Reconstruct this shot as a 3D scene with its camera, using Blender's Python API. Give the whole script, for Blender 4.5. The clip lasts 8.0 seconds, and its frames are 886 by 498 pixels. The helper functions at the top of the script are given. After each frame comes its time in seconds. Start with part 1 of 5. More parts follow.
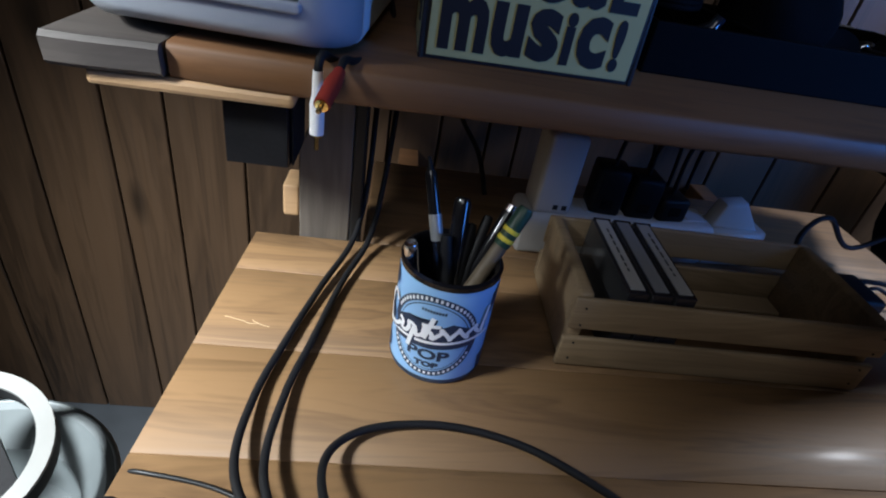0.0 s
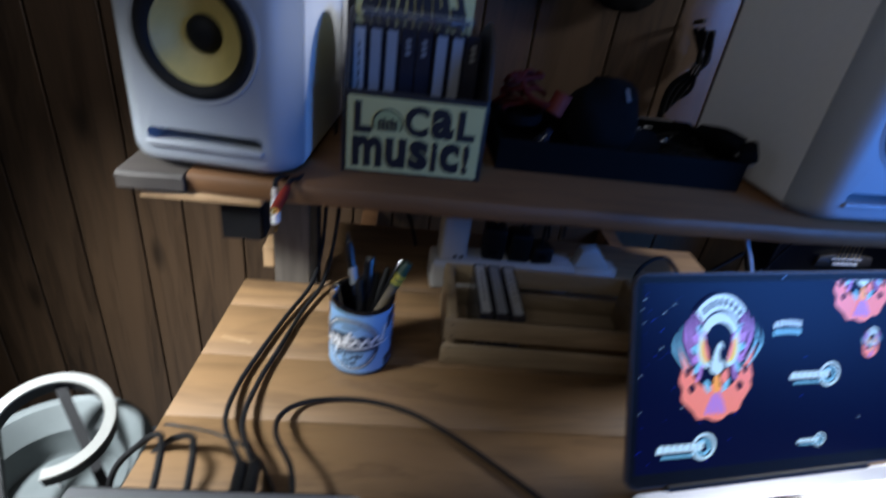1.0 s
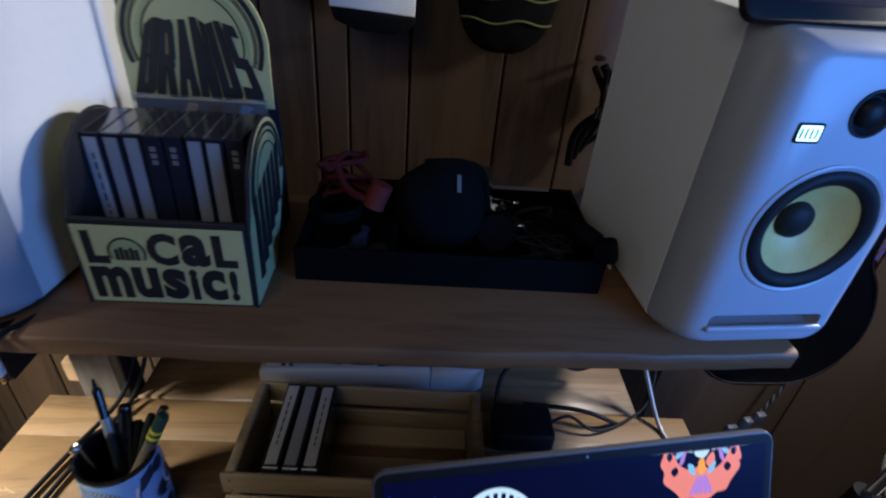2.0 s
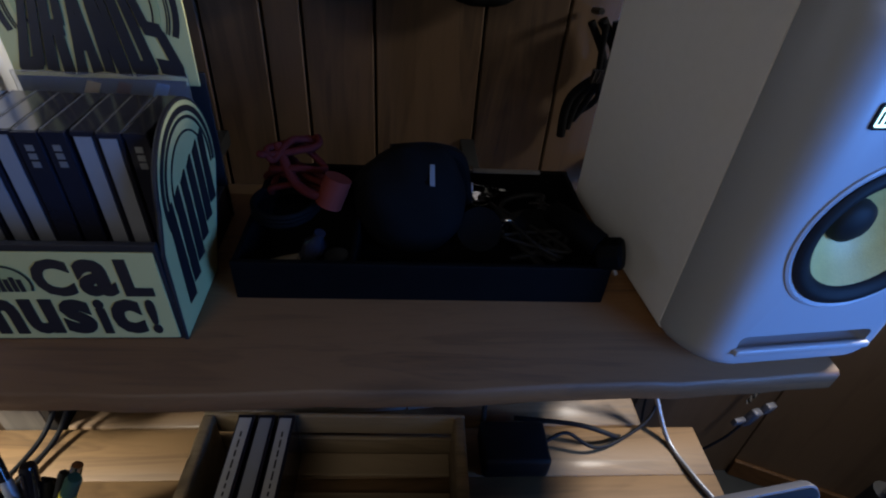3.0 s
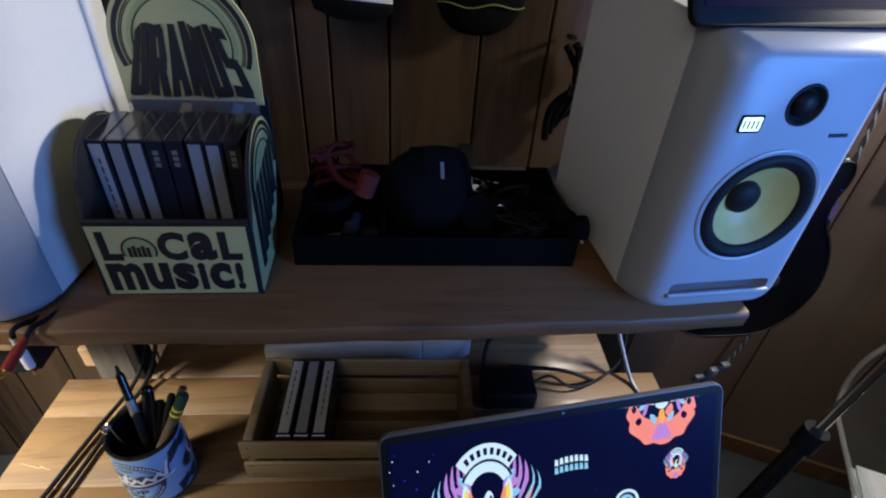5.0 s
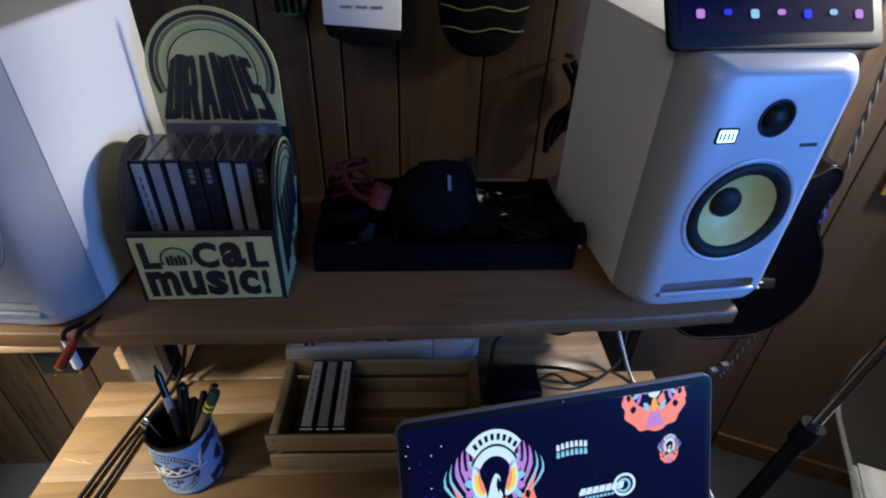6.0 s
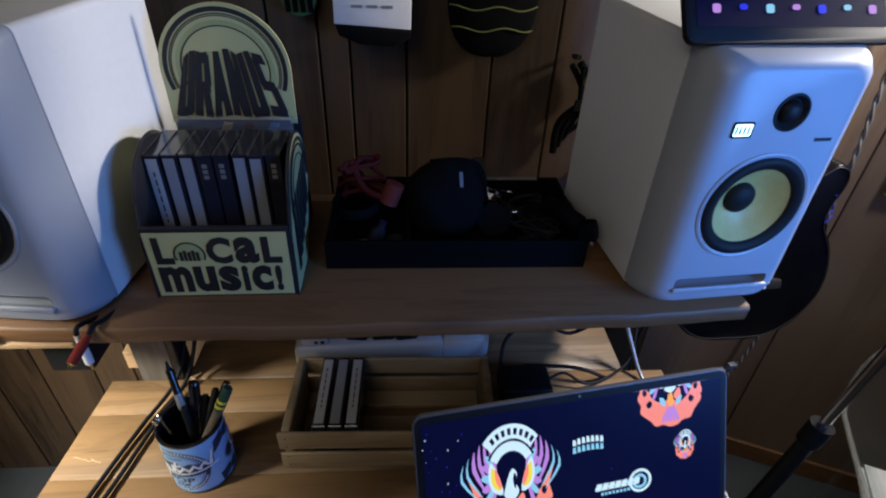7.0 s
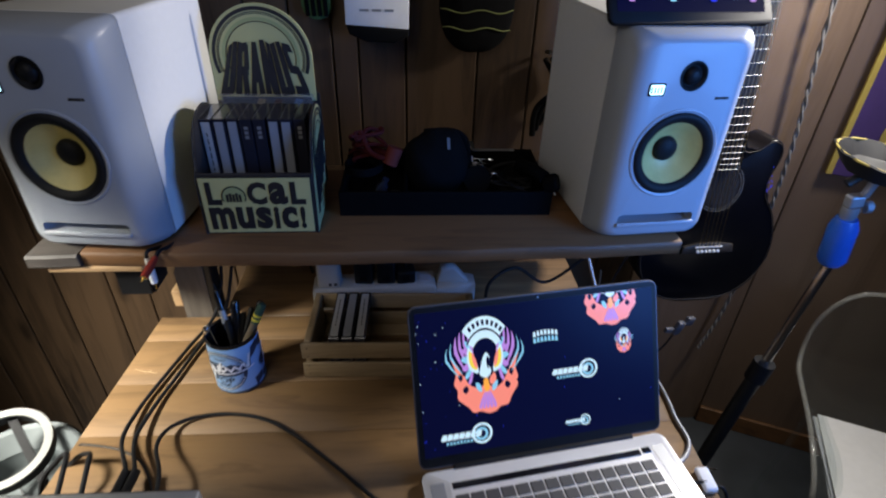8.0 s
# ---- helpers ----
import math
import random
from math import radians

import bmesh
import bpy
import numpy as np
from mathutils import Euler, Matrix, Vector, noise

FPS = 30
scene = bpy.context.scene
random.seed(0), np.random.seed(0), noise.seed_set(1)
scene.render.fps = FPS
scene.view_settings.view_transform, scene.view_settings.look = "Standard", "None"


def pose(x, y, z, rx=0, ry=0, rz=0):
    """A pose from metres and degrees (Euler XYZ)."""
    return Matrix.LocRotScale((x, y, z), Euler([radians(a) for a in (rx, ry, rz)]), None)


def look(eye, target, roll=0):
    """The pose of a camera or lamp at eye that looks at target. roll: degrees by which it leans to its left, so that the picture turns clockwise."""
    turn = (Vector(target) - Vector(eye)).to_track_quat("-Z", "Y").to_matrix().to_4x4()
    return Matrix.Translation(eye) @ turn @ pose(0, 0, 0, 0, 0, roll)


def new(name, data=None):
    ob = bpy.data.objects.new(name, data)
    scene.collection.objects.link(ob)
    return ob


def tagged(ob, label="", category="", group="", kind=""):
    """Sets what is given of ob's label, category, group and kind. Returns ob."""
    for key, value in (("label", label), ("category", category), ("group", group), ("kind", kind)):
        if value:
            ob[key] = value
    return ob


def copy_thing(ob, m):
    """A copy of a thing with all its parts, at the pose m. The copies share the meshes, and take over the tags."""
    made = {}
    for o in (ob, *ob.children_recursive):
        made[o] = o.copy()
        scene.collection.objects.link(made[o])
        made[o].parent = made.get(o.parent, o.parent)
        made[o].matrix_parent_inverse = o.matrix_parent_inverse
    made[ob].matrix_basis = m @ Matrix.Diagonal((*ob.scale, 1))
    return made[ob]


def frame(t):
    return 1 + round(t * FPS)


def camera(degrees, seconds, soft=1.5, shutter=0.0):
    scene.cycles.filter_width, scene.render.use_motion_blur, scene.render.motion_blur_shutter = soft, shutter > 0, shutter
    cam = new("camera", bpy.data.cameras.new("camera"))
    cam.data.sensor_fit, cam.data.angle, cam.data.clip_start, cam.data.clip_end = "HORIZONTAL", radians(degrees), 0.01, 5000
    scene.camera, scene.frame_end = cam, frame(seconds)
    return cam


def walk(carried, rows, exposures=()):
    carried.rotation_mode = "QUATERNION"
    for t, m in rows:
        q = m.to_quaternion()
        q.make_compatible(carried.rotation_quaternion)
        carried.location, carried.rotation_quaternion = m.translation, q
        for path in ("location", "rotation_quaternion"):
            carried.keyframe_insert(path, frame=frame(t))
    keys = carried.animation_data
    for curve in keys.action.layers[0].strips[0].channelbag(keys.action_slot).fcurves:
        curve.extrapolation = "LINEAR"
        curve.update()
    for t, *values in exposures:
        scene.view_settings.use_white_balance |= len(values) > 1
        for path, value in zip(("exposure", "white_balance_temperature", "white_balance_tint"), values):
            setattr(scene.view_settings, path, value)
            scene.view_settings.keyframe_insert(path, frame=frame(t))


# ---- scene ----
cam = camera(79.3, 8.0, soft=2.0, shutter=0.5)
PATH = [
    (0, (-0.018, -0.385, 1.045), (0.126, 0.603, 0.378), 10.4),
    (0.5, (-0.020, -0.413, 1.077), (0.134, 0.575, 0.413), 11.1),
    (1, (0.055, -0.568, 1.187), (0.179, 0.460, 0.581), 8.2),
    (1.5, (0.179, -0.566, 1.266), (0.310, 0.490, 0.711), 9.7),
    (2, (0.302, -0.404, 1.288), (0.362, 0.600, 0.633), 4.9),
    (3.5, (0.320, -0.293, 1.264), (0.417, 0.645, 0.521), 4.6),
    (4, (0.305, -0.341, 1.302), (0.399, 0.585, 0.544), 4.6),
    (4.5, (0.297, -0.390, 1.320), (0.400, 0.548, 0.579), 4.7),
    (6, (0.292, -0.475, 1.358), (0.371, 0.495, 0.656), 2.4),
    (6.5, (0.270, -0.460, 1.340), (0.358, 0.517, 0.648), 2.7),
    (7, (0.274, -0.481, 1.347), (0.359, 0.498, 0.658), 2.6),
    (7.5, (0.279, -0.558, 1.351), (0.360, 0.432, 0.678), 2.1),
    (8, (0.284, -0.667, 1.347), (0.357, 0.339, 0.696), 1.8),
]
walk(cam, [(t, look(eye, target, roll)) for t, eye, target, roll in PATH],
     [(0.0, -0.15, 5600, 10), (1.4, -0.08, 5600, 10), (2.4, 0.0, 6450, 10), (8.0, 0.06, 6500, 10)])


# ---- world and lamps ----
world = bpy.data.worlds.new("night_room")
scene.world = world
world.use_nodes = True
world.node_tree.nodes["Background"].inputs[0].default_value = (0.75, 0.74, 0.72, 1)
world.node_tree.nodes["Background"].inputs[1].default_value = 0.042


def lamp(name, eye, target, power, colour, size, spread=180):
    data = bpy.data.lights.new(name, "AREA")
    data.shape, data.size, data.energy, data.color, data.spread = "DISK", size, power, colour, radians(spread)
    ob = new(name, data)
    ob.matrix_world = look(eye, target)
    return ob


# soft unseen fill added far behind, shaded work lamp past the desk's end, lamp near the wall above the chair, blue
# strip light in front
lamp("soft_fill", (-0.30, -1.50, 2.30), (0.3, 0.0, 0.95), 7.0, (1.0, 0.95, 0.87), 1.1)
lamp("work_lamp", (-0.74, -0.42, 1.42), (-0.42, -0.11, 0.74), 7.2, (1.0, 0.97, 0.86), 0.16, 57)
lamp("corner_lamp", (1.24, 0.17, 1.46), (0.42, -0.03, 0.90), 9.0, (1.0, 0.95, 0.88), 0.14, 150)
lamp("blue_strip", (1.12, -0.62, 1.22), (0.70, -0.07, 1.08), 2.9, (0.10, 0.32, 1.0), 0.5, 92)


# ---- materials ----
def mat(name, colour, rough=0.5, metal=0.0, emit=0.0, bump=0.0, grain=60.0, vary=0.12, coat=0.0, glass=0.0, alpha=1.0, emit_colour=None, spec=0.5):
    m = bpy.data.materials.new(name)
    m.use_nodes = True
    nt = m.node_tree
    p = nt.nodes["Principled BSDF"]
    p.inputs["Roughness"].default_value, p.inputs["Metallic"].default_value = rough, metal
    p.inputs["Coat Weight"].default_value, p.inputs["Coat Roughness"].default_value = coat, 0.12
    p.inputs["Specular IOR Level"].default_value = spec
    p.inputs["Transmission Weight"].default_value, p.inputs["Alpha"].default_value = glass, alpha
    c = (*colour, 1)
    p.inputs["Base Color"].default_value = c
    if emit:
        p.inputs["Emission Color"].default_value = (*(emit_colour or colour), 1)
        p.inputs["Emission Strength"].default_value = emit
    if vary or bump:
        tc = nt.nodes.new("ShaderNodeTexCoord")
        n1 = nt.nodes.new("ShaderNodeTexNoise")
        n1.inputs["Scale"].default_value, n1.inputs["Detail"].default_value = grain, 6
        n2 = nt.nodes.new("ShaderNodeTexNoise")
        n2.inputs["Scale"].default_value, n2.inputs["Detail"].default_value = grain * 0.12, 4
        mix = nt.nodes.new("ShaderNodeMath")
        mix.operation = "ADD"
        nt.links.new(tc.outputs["Object"], n1.inputs["Vector"])
        nt.links.new(tc.outputs["Object"], n2.inputs["Vector"])
        nt.links.new(n1.outputs["Fac"], mix.inputs[0])
        nt.links.new(n2.outputs["Fac"], mix.inputs[1])
        ramp = nt.nodes.new("ShaderNodeValToRGB")
        ramp.color_ramp.elements[0].position, ramp.color_ramp.elements[1].position = 0.3, 0.7
        ramp.color_ramp.elements[0].color = (*[v * (1 - vary) for v in colour], 1)
        ramp.color_ramp.elements[1].color = (*[min(1, v * (1 + vary)) for v in colour], 1)
        half = nt.nodes.new("ShaderNodeMath")
        half.operation = "MULTIPLY"
        half.inputs[1].default_value = 0.5
        nt.links.new(mix.outputs[0], half.inputs[0])
        nt.links.new(half.outputs[0], ramp.inputs["Fac"])
        nt.links.new(ramp.outputs["Color"], p.inputs["Base Color"])
        rr = nt.nodes.new("ShaderNodeMapRange")
        rr.inputs["To Min"].default_value, rr.inputs["To Max"].default_value = max(0.03, rough - 0.08), min(1, rough + 0.1)
        nt.links.new(n2.outputs["Fac"], rr.inputs["Value"])
        nt.links.new(rr.outputs["Result"], p.inputs["Roughness"])
        if bump:
            b = nt.nodes.new("ShaderNodeBump")
            b.inputs["Strength"].default_value, b.inputs["Distance"].default_value = bump, 0.001
            nt.links.new(n1.outputs["Fac"], b.inputs["Height"])
            nt.links.new(b.outputs["Normal"], p.inputs["Normal"])
    return m


def wood(name, dark, light, axis=0, rough=0.4, coat=0.0, size=1.0, knots=0.5, bump=0.15):
    """Long-grained wood: broad figure, fine fibres, a few knots, a tone of its own for each piece."""
    m = bpy.data.materials.new(name)
    m.use_nodes = True
    nt = m.node_tree
    N, L = nt.nodes.new, nt.links.new
    p = nt.nodes["Principled BSDF"]
    p.inputs["Coat Weight"].default_value, p.inputs["Coat Roughness"].default_value = coat, 0.18
    tc, info = N("ShaderNodeTexCoord"), N("ShaderNodeObjectInfo")
    add = N("ShaderNodeVectorMath")
    add.operation = "MULTIPLY_ADD"
    off = N("ShaderNodeCombineXYZ")
    for i in range(3):
        L(info.outputs["Random"], off.inputs[i])
    L(off.outputs[0], add.inputs[0])
    add.inputs[1].default_value = (3.7, 5.1, 2.9)
    L(tc.outputs["Object"], add.inputs[2])

    def stretched(along, across, detail, distort):
        mp, no = N("ShaderNodeMapping"), N("ShaderNodeTexNoise")
        s = [across * size] * 3
        s[axis] = along * size
        mp.inputs["Scale"].default_value = s
        L(add.outputs[0], mp.inputs["Vector"])
        no.inputs["Scale"].default_value, no.inputs["Detail"].default_value, no.inputs["Distortion"].default_value = 1, detail, distort
        L(mp.outputs[0], no.inputs["Vector"])
        return no

    broad, fibre = stretched(2.2, 22, 5, 1.6), stretched(9, 260, 4, 0.3)
    rings = N("ShaderNodeMath")
    rings.operation = "MULTIPLY"
    rings.inputs[1].default_value = 9
    L(broad.outputs["Fac"], rings.inputs[0])
    wave = N("ShaderNodeMath")
    wave.operation = "FRACT"
    L(rings.outputs[0], wave.inputs[0])
    soft = N("ShaderNodeMath")
    soft.operation = "PINGPONG"
    soft.inputs[1].default_value = 0.5
    L(wave.outputs[0], soft.inputs[0])
    mixer = N("ShaderNodeMath")
    mixer.operation = "MULTIPLY_ADD"
    mixer.inputs[1].default_value = 0.30
    L(soft.outputs[0], mixer.inputs[0])
    L(broad.outputs["Fac"], mixer.inputs[2])
    fine = N("ShaderNodeMath")
    fine.operation = "MULTIPLY_ADD"
    fine.inputs[1].default_value = 0.35
    L(fibre.outputs["Fac"], fine.inputs[0])
    L(mixer.outputs[0], fine.inputs[2])
    tone = N("ShaderNodeMath")
    tone.operation = "MULTIPLY_ADD"
    tone.inputs[1].default_value = 0.26
    L(info.outputs["Random"], tone.inputs[0])
    L(fine.outputs[0], tone.inputs[2])
    ramp = N("ShaderNodeValToRGB")
    ramp.color_ramp.elements[0].position, ramp.color_ramp.elements[1].position = 0.5, 1.08
    ramp.color_ramp.elements[0].color, ramp.color_ramp.elements[1].color = (*dark, 1), (*light, 1)
    L(tone.outputs[0], ramp.inputs["Fac"])
    # knots
    kmap, kn = N("ShaderNodeMapping"), N("ShaderNodeTexVoronoi")
    ks = [9.0] * 3
    ks[axis] = 3.0
    kmap.inputs["Scale"].default_value = ks
    L(add.outputs[0], kmap.inputs["Vector"])
    L(kmap.outputs[0], kn.inputs["Vector"])
    kn.inputs["Scale"].default_value = 1
    kr = N("ShaderNodeMapRange")
    kr.inputs["From Min"].default_value, kr.inputs["From Max"].default_value = 0.04, 0.16
    kr.inputs["To Min"].default_value, kr.inputs["To Max"].default_value = knots, 0.0
    L(kn.outputs["Distance"], kr.inputs["Value"])
    kmix = N("ShaderNodeMixRGB")
    kmix.inputs["Color2"].default_value = (*[v * 0.35 for v in dark], 1)
    L(kr.outputs["Result"], kmix.inputs["Fac"])
    L(ramp.outputs["Color"], kmix.inputs["Color1"])
    L(kmix.outputs[0], p.inputs["Base Color"])
    rr = N("ShaderNodeMapRange")
    rr.inputs["To Min"].default_value, rr.inputs["To Max"].default_value = rough - 0.1, rough + 0.15
    L(fibre.outputs["Fac"], rr.inputs["Value"])
    L(rr.outputs["Result"], p.inputs["Roughness"])
    b = N("ShaderNodeBump")
    b.inputs["Strength"].default_value, b.inputs["Distance"].default_value = bump, 0.001
    L(fine.outputs[0], b.inputs["Height"])
    L(b.outputs["Normal"], p.inputs["Normal"])
    return m


DESK_WOOD = wood("desk_wood", (0.052, 0.027, 0.0115), (0.210, 0.122, 0.053), 0, 0.56, 0.06)
SHELF_WOOD = wood("shelf_wood", (0.060, 0.0265, 0.0105), (0.170, 0.081, 0.031), 0, 0.55, 0.04)
PALE_WOOD = wood("pale_wood", (0.24, 0.14, 0.07), (0.42, 0.27, 0.14), 0, 0.5)
GREY_WOOD = wood("grey_wood", (0.030, 0.026, 0.023), (0.08, 0.068, 0.06), 0, 0.6)
WALL_WOOD = wood("wall_wood", (0.020, 0.0116, 0.0062), (0.076, 0.045, 0.024), 2, 0.45, 0.15, 0.55, 0.7)
SMOOTH_PANEL = wood("smooth_panel", (0.108, 0.071, 0.048), (0.165, 0.112, 0.078), 2, 0.4, 0.2, 0.35, 0.1, 0.05)
CRATE_WOOD = wood("crate_wood", (0.15, 0.104, 0.056), (0.29, 0.212, 0.125), 0, 0.6, 0, 1.4, 0.3)
POST_WOOD = wood("post_wood", (0.045, 0.038, 0.031), (0.115, 0.098, 0.080), 2, 0.6)
# white speaker fronts: dim blue light put into the colour, darker than the cabinets
BLUE_LIT_GLOSS = mat("blue_lit_gloss", (0.37, 0.395, 0.44), 0.4, coat=0.12, vary=0.02, grain=30)
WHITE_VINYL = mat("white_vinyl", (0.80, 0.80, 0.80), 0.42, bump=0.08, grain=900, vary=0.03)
WHITE_PLASTIC = mat("white_plastic", (0.44, 0.44, 0.43), 0.4, vary=0.05)
BLACK_RUBBER = mat("black_rubber", (0.010, 0.010, 0.011), 0.6, vary=0.3, spec=0.2)
BLACK_PLASTIC = mat("black_plastic", (0.008, 0.008, 0.009), 0.5, vary=0.3, bump=0.05, grain=300, spec=0.2)
BLACK_GLOSS = mat("black_gloss", (0.006, 0.006, 0.008), 0.12, coat=0.4, vary=0.2)
BLACK_CLOTH = mat("black_cloth", (0.004, 0.004, 0.0045), 0.95, bump=0.5, grain=900, vary=0.3, spec=0.1)
TRAY_BLACK = mat("tray_black", (0.0022, 0.0022, 0.0026), 0.7, vary=0.3, spec=0.08)
BLACK_STEEL = mat("black_steel", (0.012, 0.013, 0.014), 0.45, 0.3, vary=0.3)
DARK_INK = mat("dark_ink", (0.012, 0.011, 0.014), 0.55, vary=0.1)
CREAM_CARD = mat("cream_card", (0.53, 0.50, 0.22), 0.5, vary=0.05, grain=40)
PALE_GREEN = mat("pale_green", (0.36, 0.39, 0.17), 0.5, vary=0.05)
YELLOW_CONE = mat("yellow_cone", (0.60, 0.49, 0.17), 0.45, bump=0.25, grain=700, vary=0.1)
CHROME = mat("chrome", (0.75, 0.75, 0.76), 0.16, 1.0, vary=0.05)
GOLD = mat("gold_plate", (0.78, 0.55, 0.2), 0.2, 1.0, vary=0.05)
GALVANIZED = mat("galvanized_steel", (0.085, 0.097, 0.10), 0.5, 0.2, vary=0.25, grain=25, bump=0.1)
ALUMINIUM = mat("aluminium", (0.66, 0.66, 0.67), 0.4, 0.4, vary=0.03, bump=0.05, grain=900)
LID_GREY = mat("lid_grey", (0.10, 0.10, 0.115), 0.5, 0.3, vary=0.05)
SPACE_GREY = mat("space_grey", (0.33, 0.34, 0.36), 0.42, 0.6, vary=0.05)
SPINE_GREY = mat("spine_grey", (0.27, 0.28, 0.31), 0.4, vary=0.08)
SPINE_WHITE = mat("spine_white", (0.44, 0.44, 0.45), 0.4, vary=0.08)
KEY_BLACK = mat("key_black", (0.05, 0.05, 0.054), 0.5, vary=0.1)
CLEAR = mat("clear_plastic", (0.9, 0.92, 0.95), 0.08, glass=0.92, vary=0)
SMOKE = mat("smoked_plastic", (0.02, 0.02, 0.03), 0.12, coat=0.3, vary=0.1)
PAPER = mat("white_paper", (0.78, 0.78, 0.78), 0.75, vary=0.05)
PAPER_GREY = mat("grey_paper", (0.50, 0.51, 0.55), 0.7, vary=0.06)
PAPER_TAN = mat("tan_paper", (0.50, 0.36, 0.2), 0.7, vary=0.08)
RED_RUBBER = mat("red_rubber", (0.26, 0.030, 0.018), 0.6, spec=0.2, vary=0.15)
DULL_RED = mat("dull_red_plastic", (0.13, 0.022, 0.016), 0.6, spec=0.2, vary=0.15)
RED_CORD = mat("red_cord", (0.075, 0.011, 0.010), 0.8, spec=0.12, vary=0.2, bump=0.4, grain=500)
CAN_BLUE = mat("can_blue", (0.27, 0.47, 0.76), 0.4, vary=0.04)
CAN_DARK = mat("can_dark", (0.02, 0.035, 0.075), 0.45, vary=0.05)
CAN_WHITE = mat("can_white", (0.82, 0.84, 0.88), 0.45, vary=0.03)
CAN_MID = mat("can_mid", (0.12, 0.26, 0.52), 0.4, vary=0.05)
GREEN_PAINT = mat("green_paint", (0.02, 0.06, 0.04), 0.4, vary=0.1)
YELLOW_PAINT = mat("yellow_paint", (0.75, 0.62, 0.05), 0.4, vary=0.05)
PENCIL_WOOD = mat("pencil_wood", (0.13, 0.10, 0.065), 0.5, vary=0.1)
GREEN_CLOTH = mat("green_cloth", (0.06, 0.14, 0.05), 0.9, bump=0.5, grain=700)
OLIVE_THREAD = mat("olive_thread", (0.16, 0.17, 0.06), 0.9)
BLUE_PLASTIC = mat("blue_plastic", (0.02, 0.10, 0.42), 0.3, vary=0.1)
PURPLE_CLOTH = mat("purple_cloth", (0.06, 0.03, 0.14), 0.85, bump=0.3, grain=500)
YELLOW_CLOTH = mat("yellow_cloth", (0.45, 0.33, 0.07), 0.85)
ROPE_FIBRE = mat("rope_fibre", (0.17, 0.16, 0.15), 0.8, bump=0.5, grain=800)
FLOOR_MAT = mat("floor_paint", (0.040, 0.046, 0.054), 0.55, vary=0.3, grain=14, bump=0.2)
# unseen shell of the room, colour paled so that it bounces fill light
BOUNCE_SHELL = mat("bounce_shell", (0.56, 0.53, 0.49), 0.85, vary=0.1, grain=12, bump=0.2)
BRASS_STRING = mat("bronze_string", (0.6, 0.45, 0.25), 0.3, 1.0, vary=0)
EBONY = mat("ebony", (0.02, 0.016, 0.014), 0.5, vary=0.2)
GUITAR_BLACK = mat("guitar_black", (0.003, 0.003, 0.005), 0.3, coat=0.1, vary=0.1, spec=0.2)
SCREEN_NAVY = mat("screen_navy", (0.002, 0.003, 0.012), 0.35, spec=0.12, emit=1.0, vary=0, emit_colour=(0.0014, 0.0020, 0.020))


def glow(name, colour, strength=0.95):
    return mat(name, [v * 0.05 for v in colour], 0.3, emit=strength, vary=0, emit_colour=colour)


GLOW_WHITE = glow("glow_white", (0.62, 0.85, 1.0))
GLOW_CORAL = glow("glow_coral", (0.95, 0.27, 0.21))
GLOW_LILAC = glow("glow_lilac", (0.48, 0.24, 0.72))
GLOW_AMBER = glow("glow_amber", (1.0, 0.42, 0.06))
GLOW_YELLOW = glow("glow_yellow", (0.9, 0.72, 0.08))
GLOW_BLUE = glow("glow_blue", (0.02, 0.04, 0.9), 0.9)
GLOW_CYAN = glow("glow_cyan", (0.25, 0.6, 0.85))
GLOW_LED = glow("glow_led", (0.45, 0.85, 1.0), 3.0)


# ---- mesh helpers ----
def link(name, mesh, material, parent=None, label=""):
    ob = new(name, mesh)
    if material and not mesh.materials:
        mesh.materials.append(material)
    if parent:
        ob.parent = parent
    if label:
        ob["label"] = label
    return ob


def part(name, bm, material, parent=None, label="", smooth=None):
    """One bmesh as one object; faces smooth below the given angle in degrees."""
    bmesh.ops.recalc_face_normals(bm, faces=bm.faces)
    if smooth:
        for f in bm.faces:
            f.smooth = True
        for e in bm.edges:
            if len(e.link_faces) == 2 and e.calc_face_angle(0) > radians(smooth):
                e.smooth = False
    mesh = bpy.data.meshes.new(name)
    bm.to_mesh(mesh)
    bm.free()
    return link(name, mesh, material, parent, label)


def thing(name, m, label, category, group="", kind=""):
    ob = new(name)
    ob.empty_display_size = 0.02
    ob.matrix_world = m
    return tagged(ob, label, category, group, kind)


def box(x0, x1, y0, y1, z0, z1, bevel=0.0, seg=2, bm=None):
    b = bmesh.new()
    bmesh.ops.create_cube(b, size=1)
    for v in b.verts:
        v.co = Vector(((x0, x1)[v.co.x > 0], (y0, y1)[v.co.y > 0], (z0, z1)[v.co.z > 0]))
    if bevel:
        bmesh.ops.bevel(b, geom=b.edges[:], offset=bevel, segments=seg, profile=0.5, affect="EDGES")
    return joined(bm, b)


def joined(bm, b):
    if bm is None:
        return b
    me = bpy.data.meshes.new("tmp")
    b.to_mesh(me)
    b.free()
    bm.from_mesh(me)
    bpy.data.meshes.remove(me)
    return bm


def moved(bm, m):
    bm.transform(m)
    return bm


